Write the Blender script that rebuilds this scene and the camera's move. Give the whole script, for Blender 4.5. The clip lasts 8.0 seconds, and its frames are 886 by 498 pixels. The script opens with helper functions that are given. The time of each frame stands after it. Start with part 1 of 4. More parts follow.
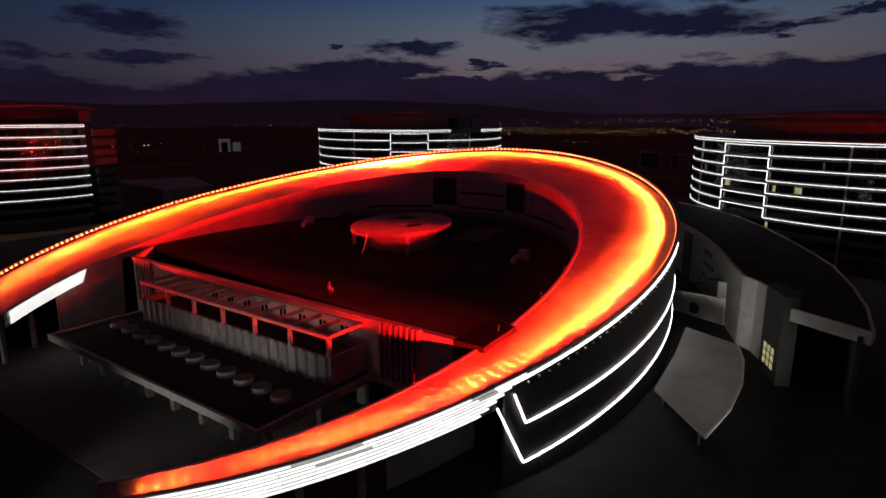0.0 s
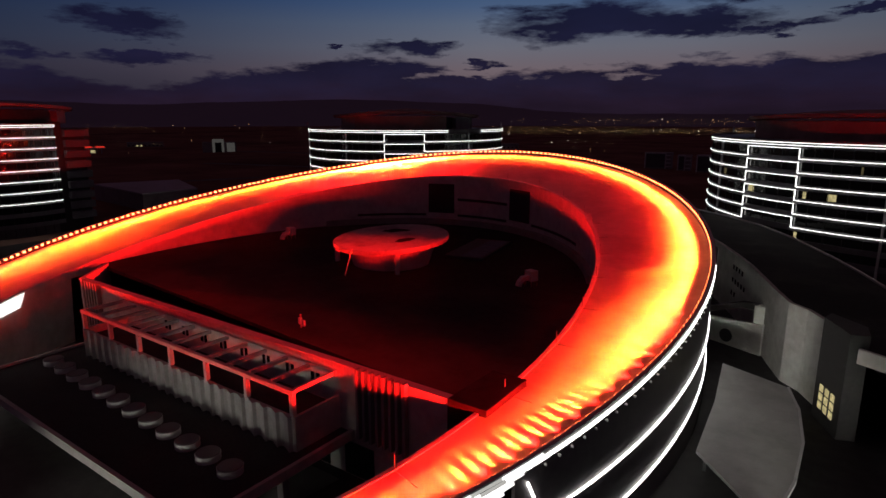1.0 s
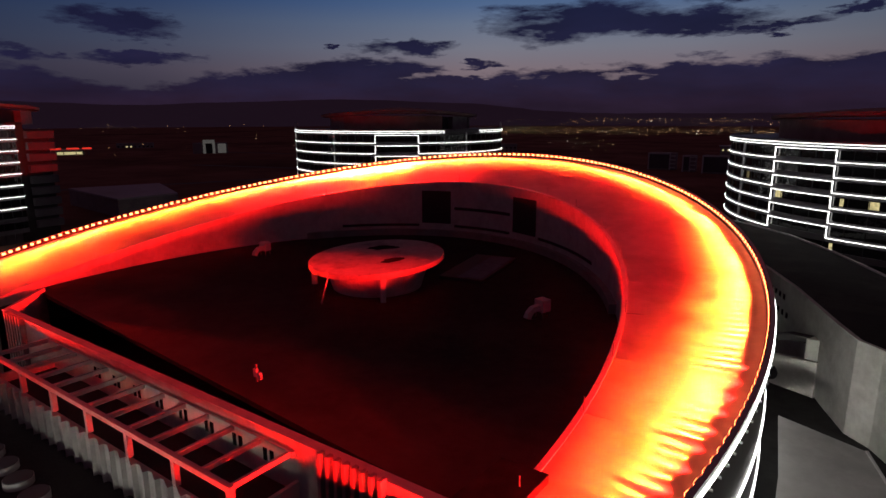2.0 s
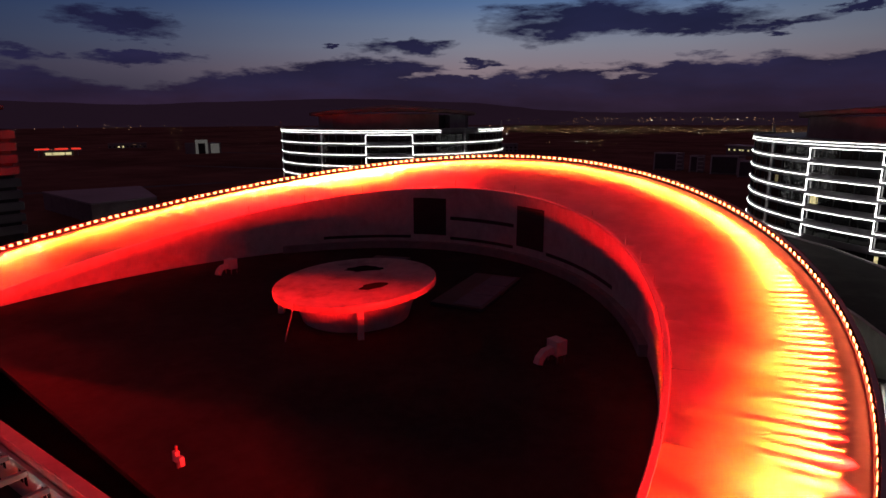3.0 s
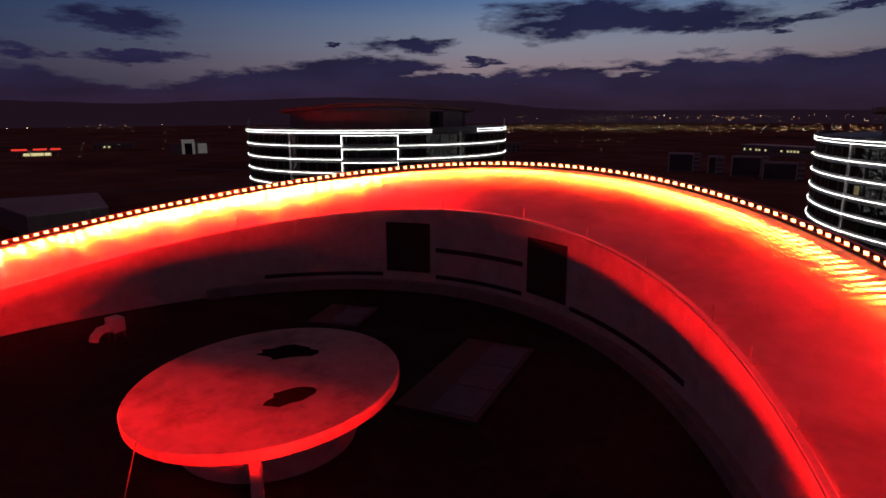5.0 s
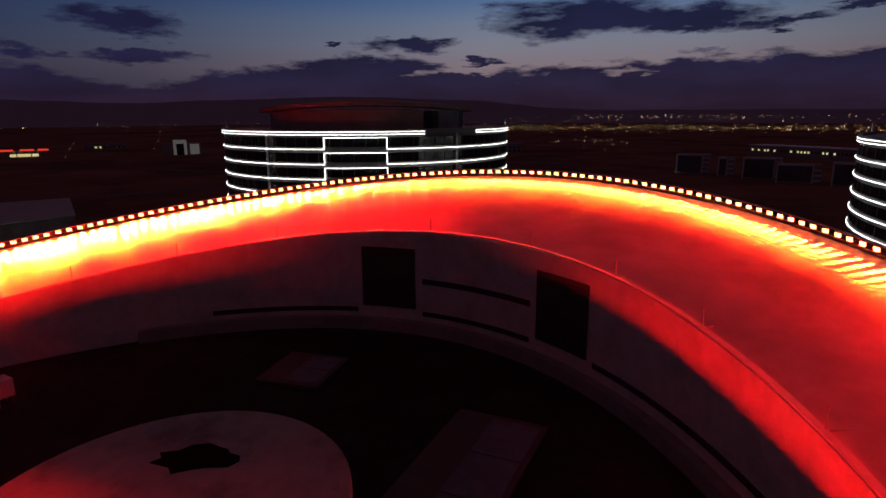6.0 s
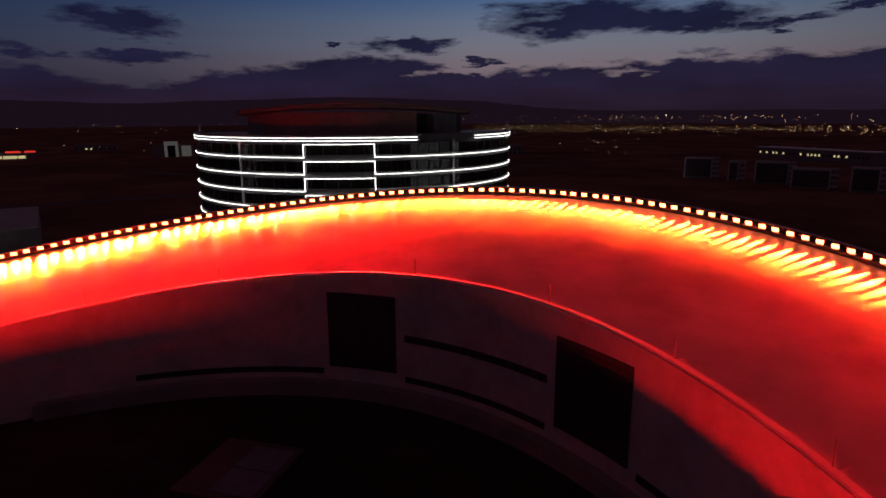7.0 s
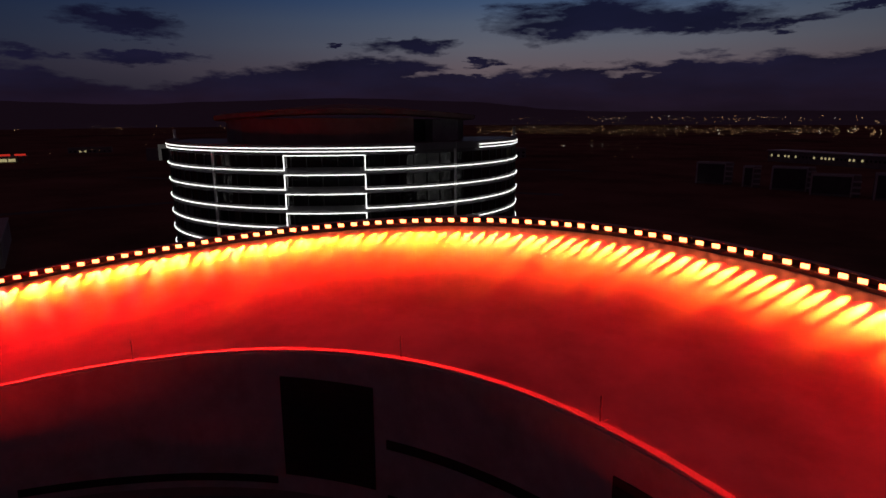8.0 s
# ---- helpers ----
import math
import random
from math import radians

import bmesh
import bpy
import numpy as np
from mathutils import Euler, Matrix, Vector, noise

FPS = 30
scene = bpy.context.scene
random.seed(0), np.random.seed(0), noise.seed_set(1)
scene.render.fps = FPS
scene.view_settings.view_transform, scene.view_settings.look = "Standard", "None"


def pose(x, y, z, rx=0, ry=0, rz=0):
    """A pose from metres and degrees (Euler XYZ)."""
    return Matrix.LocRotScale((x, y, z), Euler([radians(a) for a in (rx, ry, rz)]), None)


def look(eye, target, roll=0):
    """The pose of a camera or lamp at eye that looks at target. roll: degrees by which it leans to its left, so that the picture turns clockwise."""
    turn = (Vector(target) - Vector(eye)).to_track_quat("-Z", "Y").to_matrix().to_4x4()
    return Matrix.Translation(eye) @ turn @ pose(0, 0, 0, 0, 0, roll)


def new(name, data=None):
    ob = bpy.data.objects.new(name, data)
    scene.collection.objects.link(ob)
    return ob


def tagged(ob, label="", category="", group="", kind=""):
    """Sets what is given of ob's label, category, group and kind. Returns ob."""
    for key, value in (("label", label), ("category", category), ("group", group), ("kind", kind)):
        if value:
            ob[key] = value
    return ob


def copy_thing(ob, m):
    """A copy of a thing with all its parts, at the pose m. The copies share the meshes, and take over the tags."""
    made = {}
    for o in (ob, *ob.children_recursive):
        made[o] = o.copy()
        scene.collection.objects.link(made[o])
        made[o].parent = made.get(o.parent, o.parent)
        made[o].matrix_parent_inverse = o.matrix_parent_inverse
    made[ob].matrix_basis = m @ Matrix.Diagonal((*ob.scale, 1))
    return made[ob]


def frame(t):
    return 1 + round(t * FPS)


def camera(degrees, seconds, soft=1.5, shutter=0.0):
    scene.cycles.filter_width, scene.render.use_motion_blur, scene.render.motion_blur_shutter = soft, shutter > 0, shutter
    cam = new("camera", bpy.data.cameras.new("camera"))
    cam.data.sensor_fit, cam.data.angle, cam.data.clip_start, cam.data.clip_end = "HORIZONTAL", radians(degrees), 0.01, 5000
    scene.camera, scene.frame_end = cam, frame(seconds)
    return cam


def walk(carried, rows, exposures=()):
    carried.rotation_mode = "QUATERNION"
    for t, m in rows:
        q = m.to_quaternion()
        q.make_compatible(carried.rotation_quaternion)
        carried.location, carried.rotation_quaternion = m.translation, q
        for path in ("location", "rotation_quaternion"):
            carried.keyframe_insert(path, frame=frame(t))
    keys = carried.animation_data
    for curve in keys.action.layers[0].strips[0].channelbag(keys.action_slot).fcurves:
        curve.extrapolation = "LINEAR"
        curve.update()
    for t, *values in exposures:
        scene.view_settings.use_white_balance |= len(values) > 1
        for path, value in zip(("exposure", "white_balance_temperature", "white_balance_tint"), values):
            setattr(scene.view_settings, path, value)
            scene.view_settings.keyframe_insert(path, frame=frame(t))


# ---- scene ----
cam = camera(72.6, 8.0, 1.5)
ROWS = [
    (0, (90.14, -88.60, 41.91), (33.12, -9.29, 20.46), 0),
    (0.5, (85.58, -81.59, 41.91), (28.56, -2.29, 20.45), 0),
    (1, (81.02, -74.55, 41.84), (24.08, 4.81, 20.35), 0),
    (1.5, (76.10, -67.39, 41.79), (19.42, 12.13, 20.29), -0.05),
    (3, (62.22, -45.30, 41.20), (5.67, 34.30, 19.59), -0.2),
    (3.5, (57.78, -37.91, 40.99), (1.24, 41.67, 19.30), -0.25),
    (4, (53.45, -30.53, 40.80), (-3.21, 48.96, 19.10), -0.25),
    (4.5, (49.19, -23.21, 40.65), (-7.55, 56.22, 18.89), -0.28),
    (6, (35.55, -0.09, 40.66), (-21.25, 79.24, 18.75), -0.33),
    (6.5, (30.82, 7.56, 40.90), (-25.98, 86.91, 19.06), -0.35),
    (7, (26.13, 14.96, 41.37), (-30.63, 94.34, 19.51), -0.3),
    (7.5, (21.35, 22.08, 41.90), (-35.41, 101.46, 20.06), -0.25),
    (8, (16.43, 29.08, 42.47), (-40.56, 108.34, 20.76), -0.3),
]
walk(cam, [(t, look(eye, target, roll)) for t, eye, target, roll in ROWS],
     exposures=[(0.0, -1.05), (1.0, -0.7), (1.5, -0.48), (3.0, -0.05), (3.5, 0.0), (4.5, 0.03), (6.0, -0.2), (6.5, -0.33), (7.2, -0.55), (8.0, -1.05)])

# ---- light levels ----
BEAM_POWER = 740000.0      # narrow beam of one floodlight on the parapet
SPILL_POWER = 44000.0     # wide flood of every second one
LENS_GLOW = 22.0         # their glowing lenses
LED_WHITE = 9.0          # white line lights on the facades
SKY = 1.0
FILL_MAST_POWER = 50000.0      # white fill lights on masts added out of view


# ---- dusk sky ----
def node(nt, kind, **kw):
    n = nt.nodes.new(kind)
    for k, v in kw.items():
        n.inputs[k].default_value = v
    return n


def m_node(nt, op, a, b=None, c=None, clamp=False):
    n = nt.nodes.new("ShaderNodeMath")
    n.operation, n.use_clamp = op, clamp
    for i, v in enumerate((a, b, c)):
        if v is None:
            continue
        if isinstance(v, (int, float)):
            n.inputs[i].default_value = v
        else:
            nt.links.new(v, n.inputs[i])
    return n.outputs[0]


def ramp(nt, fac, stops, mode="LINEAR"):
    n = nt.nodes.new("ShaderNodeValToRGB")
    n.color_ramp.interpolation = mode
    el = n.color_ramp.elements
    while len(el) < len(stops):
        el.new(0.5)
    for e, (p, c) in zip(el, stops):
        e.position, e.color = p, (*c, 1) if len(c) == 3 else c
    nt.links.new(fac, n.inputs[0])
    return n.outputs[0]


def mix_rgb(nt, fac, a, b, mode="MIX"):
    n = nt.nodes.new("ShaderNodeMix")
    n.data_type, n.blend_type = "RGBA", mode
    for sock, v in ((n.inputs[0], fac), (n.inputs[6], a), (n.inputs[7], b)):
        if isinstance(v, (int, float)):
            sock.default_value = v
        elif isinstance(v, tuple):
            sock.default_value = (*v, 1)
        else:
            nt.links.new(v, sock)
    return n.outputs[2]


def sky():
    w = bpy.data.worlds.new("dusk_sky")
    scene.world = w
    w.use_nodes = True
    nt = w.node_tree
    nt.nodes.clear()
    tc = node(nt, "ShaderNodeTexCoord")
    sep = node(nt, "ShaderNodeSeparateXYZ")
    nt.links.new(tc.outputs["Generated"], sep.inputs[0])
    x, y, z = sep.outputs
    # azimuth from the middle of the view (35.6 degrees left of +y), to the right, and elevation, in degrees
    ca, sa = math.cos(radians(35.6)), math.sin(radians(35.6))
    right = m_node(nt, "ADD", m_node(nt, "MULTIPLY", x, ca), m_node(nt, "MULTIPLY", y, sa))
    ahead = m_node(nt, "ADD", m_node(nt, "MULTIPLY", x, -sa), m_node(nt, "MULTIPLY", y, ca))
    az = m_node(nt, "MULTIPLY", m_node(nt, "ARCTAN2", right, ahead), 57.296)
    el = m_node(nt, "MULTIPLY", m_node(nt, "ARCSINE", z), 57.296)
    clear = ramp(nt, m_node(nt, "DIVIDE", el, 40.0, clamp=True), [
        (0.0, (0.10, 0.07, 0.09)), (0.10, (0.25, 0.19, 0.22)), (0.15, (0.22, 0.225, 0.285)), (0.20, (0.165, 0.21, 0.31)),
        (0.24, (0.098, 0.165, 0.315)), (0.28, (0.066, 0.135, 0.30)), (0.42, (0.048, 0.085, 0.17)), (0.6, (0.018, 0.036, 0.08)), (1.0, (0.006, 0.013, 0.032))])
    # the afterglow is strongest to the right of the view's middle
    glow = ramp(nt, m_node(nt, "DIVIDE", m_node(nt, "ADD", az, 180.0), 360.0), [
        (0.25, (0.11, 0.12, 0.17)), (0.40, (0.18, 0.22, 0.33)), (0.43, (0.30, 0.34, 0.45)), (0.47, (0.62, 0.66, 0.74)), (0.51, (1.0,) * 3), (0.56, (0.95,) * 3), (0.60, (0.68,) * 3), (0.75, (0.22,) * 3)])
    clear = mix_rgb(nt, 1.0, clear, glow, "MULTIPLY")
    # ragged edges from noise on the direction
    vec = node(nt, "ShaderNodeCombineXYZ")
    nt.links.new(m_node(nt, "MULTIPLY", az, 0.055), vec.inputs[0])
    nt.links.new(m_node(nt, "MULTIPLY", el, 0.20), vec.inputs[1])
    n1 = node(nt, "ShaderNodeTexNoise", Scale=3.0, Detail=7.0, Roughness=0.58)
    nt.links.new(vec.outputs[0], n1.inputs["Vector"])
    rag = m_node(nt, "MULTIPLY", m_node(nt, "SUBTRACT", n1.outputs[0], 0.5), 6.0)
    # the low bank: its upper edge along the azimuth, in degrees of elevation
    edge = ramp(nt, m_node(nt, "DIVIDE", m_node(nt, "ADD", az, 40.0), 80.0, clamp=True),
                [((a + 40) / 80, (e / 10,) * 3) for a, e in BANK_EDGE])
    # warped directions, so that no bank keeps a plain outline
    warp = node(nt, "ShaderNodeTexNoise", Scale=5.5, Detail=6.0, Roughness=0.62)
    nt.links.new(vec.outputs[0], warp.inputs["Vector"])
    ws = node(nt, "ShaderNodeSeparateColor")
    nt.links.new(warp.outputs["Color"], ws.inputs[0])
    az = m_node(nt, "ADD", az, m_node(nt, "MULTIPLY", m_node(nt, "SUBTRACT", ws.outputs[0], 0.5), 9.0))
    el = m_node(nt, "ADD", el, m_node(nt, "MULTIPLY", m_node(nt, "SUBTRACT", ws.outputs[1], 0.5), 2.6))
    cover = m_node(nt, "MULTIPLY", m_node(nt, "SUBTRACT", m_node(nt, "MULTIPLY", edge, 10.0), el), 2.6)
    cover = m_node(nt, "MINIMUM", cover, 2.2)
    for a0, e0, wa, he, slope, kind in BANKS:
        ra = m_node(nt, "SUBTRACT", az, a0)
        da = m_node(nt, "DIVIDE", ra, wa)
        de = m_node(nt, "DIVIDE", m_node(nt, "SUBTRACT", m_node(nt, "SUBTRACT", el, e0), m_node(nt, "MULTIPLY", ra, slope)), he)
        d = m_node(nt, "ADD", m_node(nt, "MULTIPLY", da, da), m_node(nt, "MULTIPLY", de, de))
        c = m_node(nt, "SUBTRACT", 1.0, d)
        if kind > 0:
            cover = m_node(nt, "MAXIMUM", cover, m_node(nt, "MULTIPLY", c, 1.7))
        else:
            cover = m_node(nt, "SUBTRACT", cover, m_node(nt, "MULTIPLY", m_node(nt, "MAXIMUM", c, 0.0), 2.0))
    cov = m_node(nt, "MULTIPLY", m_node(nt, "ADD", m_node(nt, "MAXIMUM", cover, -1.5), m_node(nt, "ADD", rag, 0.15)), 0.7, clamp=True)
    cov = m_node(nt, "MULTIPLY", cov, 0.985)
    # overhead, out of view, an unseen cloud cover is added as red-purple fill light
    cov = m_node(nt, "MAXIMUM", cov, m_node(nt, "DIVIDE", m_node(nt, "SUBTRACT", el, 12.5), 4.0, clamp=True))
    cloud = ramp(nt, m_node(nt, "DIVIDE", el, 40.0, clamp=True), [
        (0.0, (0.020, 0.011, 0.024)), (0.03, (0.024, 0.013, 0.032)), (0.08, (0.021, 0.016, 0.046)), (0.13, (0.015, 0.014, 0.046)), (0.25, (0.012, 0.014, 0.048)), (0.30, (0.016, 0.014, 0.04)), (0.42, (0.030, 0.011, 0.017)), (1.0, (0.037, 0.0125, 0.019))])
    tone = node(nt, "ShaderNodeTexNoise", Scale=1.6, Detail=4.0)
    nt.links.new(vec.outputs[0], tone.inputs["Vector"])
    cloud = mix_rgb(nt, 1.0, cloud, ramp(nt, tone.outputs[0], [(0.3, (0.75,) * 3), (0.7, (1.3,) * 3)]), "MULTIPLY")
    col = mix_rgb(nt, cov, clear, cloud)
    below = m_node(nt, "GREATER_THAN", el, -0.2)
    col = mix_rgb(nt, below, (0.006, 0.005, 0.007), col)
    bg = node(nt, "ShaderNodeBackground", Strength=SKY)
    out = node(nt, "ShaderNodeOutputWorld")
    nt.links.new(col, bg.inputs[0])
    nt.links.new(bg.outputs[0], out.inputs[0])


BANK_EDGE = [(-40, 4.4), (-34.9, 4.3), (-32.8, 4.1), (-29.7, 2.6), (-23.5, 2.9), (-20.3, 3.8), (-14.1, 4.4), (-9.2, 5.0), (-4.1, 5.3), (-1.1, 4.8), (1.0, 4.05), (6.1, 4.05), (11.2, 4.3),
             (15.1, 4.5), (19.3, 4.3), (20.6, 4.8), (24.1, 5.0), (29.0, 4.8), (31.0, 4.45), (35.2, 4.9), (40, 5.0)]
# azimuth, elevation, half width, half height in degrees, slope, cloud (1) or gap (-1)
BANKS = [(-26.2, 7.3, 5.6, 1.05, -0.10, 1), (-33.3, 4.8, 2.8, 0.5, -0.1, 1), (-25.4, 4.75, 4.8, 0.55, -0.03, 1), (13.0, 8.1, 9.8, 1.85, 0.03, 1), (21.5, 7.7, 7.8, 1.25, 0.02, 1), (28.0, 7.1, 5.0, 0.5, 0.10, 1),
         (19.3, 10.3, 7.0, 0.8, 0.0, 1), (33.5, 8.0, 2.0, 0.35, 0.1, 1), (-2.6, 6.0, 4.4, 0.75, 0.0, 1), (-9.7, 5.9, 0.8, 0.18, 0.0, 1), (3.8, 4.5, 2.0, 0.25, 0.05, 1),
         (16.1, 3.4, 3.2, 0.42, 0.0, -1), (0.5, 3.6, 4.8, 0.4, 0.03, -1), (-60, 9, 18, 3, 0, 1), (70, 9, 26, 4, 0, 1), (110, 22, 40, 7, 0, 1), (-120, 24, 40, 8, 0, 1), (180, 20, 50, 7, 0, 1), (20, 34, 26, 4, 0, 1), (-40, 42, 30, 5, 0, 1)]
sky()


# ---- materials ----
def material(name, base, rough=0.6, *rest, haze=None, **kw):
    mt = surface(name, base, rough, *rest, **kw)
    # distant haze is put into the surface as a faint even glow
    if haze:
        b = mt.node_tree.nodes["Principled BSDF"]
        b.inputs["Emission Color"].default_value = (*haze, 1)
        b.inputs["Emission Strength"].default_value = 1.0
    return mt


def surface(name, base, rough=0.6, var=0.25, scale=1.0, bump=0.0, bump_scale=20.0, metal=0.0, stain=None, stain_scale=0.15, stain_amount=0.5, spec=0.5, island=False):
    """A surface with variation at two scales, stains and fine relief; scales in features per metre."""
    mt = bpy.data.materials.new(name)
    mt.use_nodes = True
    nt = mt.node_tree
    b = nt.nodes["Principled BSDF"]
    geo = node(nt, "ShaderNodeNewGeometry")
    pos = geo.outputs["Position"]
    n1 = node(nt, "ShaderNodeTexNoise", Scale=scale, Detail=5.0, Roughness=0.6)
    n2 = node(nt, "ShaderNodeTexNoise", Scale=stain_scale, Detail=6.0, Roughness=0.65)
    for n in (n1, n2):
        nt.links.new(pos, n.inputs["Vector"])
    dark = tuple(c * (1 - var) for c in base)
    lite = tuple(min(0.9, c * (1 + var * 0.6)) for c in base)
    col = mix_rgb(nt, ramp(nt, n1.outputs[0], [(0.3, (0,) * 3), (0.7, (1,) * 3)]), dark, lite)
    st = stain or tuple(c * 0.45 for c in base)
    sf = m_node(nt, "MULTIPLY", ramp(nt, n2.outputs[0], [(0.48, (0,) * 3), (0.68, (1,) * 3)]), stain_amount)
    col = mix_rgb(nt, sf, col, st)
    if island:
        oi = node(nt, "ShaderNodeObjectInfo")
        k = m_node(nt, "ADD", m_node(nt, "MULTIPLY", oi.outputs["Random"], 0.35), 0.8)
        cmb = node(nt, "ShaderNodeCombineColor")
        for i in range(3):
            nt.links.new(k, cmb.inputs[i])
        col = mix_rgb(nt, 1.0, col, cmb.outputs[0], "MULTIPLY")
    nt.links.new(col, b.inputs["Base Color"])
    nt.links.new(m_node(nt, "ADD", m_node(nt, "MULTIPLY", n1.outputs[0], 0.25), rough - 0.12, clamp=True), b.inputs["Roughness"])
    b.inputs["Metallic"].default_value = metal
    b.inputs["Specular IOR Level"].default_value = spec
    if bump:
        n3 = node(nt, "ShaderNodeTexNoise", Scale=bump_scale, Detail=4.0, Roughness=0.55)
        nt.links.new(pos, n3.inputs["Vector"])
        bp = node(nt, "ShaderNodeBump", Strength=bump, Distance=0.05)
        nt.links.new(n3.outputs[0], bp.inputs["Height"])
        nt.links.new(bp.outputs[0], b.inputs["Normal"])
    return mt


def emitter(name, colour, strength, lights=True):
    """A glowing surface; lights: whether it is worth seeking out as a light source."""
    mt = bpy.data.materials.new(name)
    if not lights:
        mt.cycles.emission_sampling = "NONE"
    mt.use_nodes = True
    nt = mt.node_tree
    nt.nodes.clear()
    e = node(nt, "ShaderNodeEmission", Strength=strength)
    e.inputs[0].default_value = (*colour, 1)
    o = node(nt, "ShaderNodeOutputMaterial")
    nt.links.new(e.outputs[0], o.inputs[0])
    return mt


def window_glass(name, tint=(0.012, 0.013, 0.014), wave=0.35):
    """Dark reflecting glazing, slightly uneven from pane to pane."""
    mt = bpy.data.materials.new(name)
    mt.use_nodes = True
    nt = mt.node_tree
    b = nt.nodes["Principled BSDF"]
    b.inputs["Base Color"].default_value = (*tint, 1)
    b.inputs["Roughness"].default_value = 0.04
    b.inputs["Specular IOR Level"].default_value = 0.9
    geo = node(nt, "ShaderNodeNewGeometry")
    n3 = node(nt, "ShaderNodeTexNoise", Scale=0.55, Detail=2.0)
    nt.links.new(geo.outputs["Position"], n3.inputs["Vector"])
    bp = node(nt, "ShaderNodeBump", Strength=wave, Distance=0.15)
    nt.links.new(n3.outputs[0], bp.inputs["Height"])
    nt.links.new(bp.outputs[0], b.inputs["Normal"])
    return mt


def lit_window(name, colour, strength):
    mt = emitter(name, colour, strength, False)
    nt = mt.node_tree
    e = nt.nodes["Emission"]
    geo = node(nt, "ShaderNodeNewGeometry")
    n = node(nt, "ShaderNodeTexNoise", Scale=1.4, Detail=3.0)
    nt.links.new(geo.outputs["Position"], n.inputs["Vector"])
    nt.links.new(m_node(nt, "MULTIPLY", n.outputs[0], strength * 2), e.inputs["Strength"])
    return mt


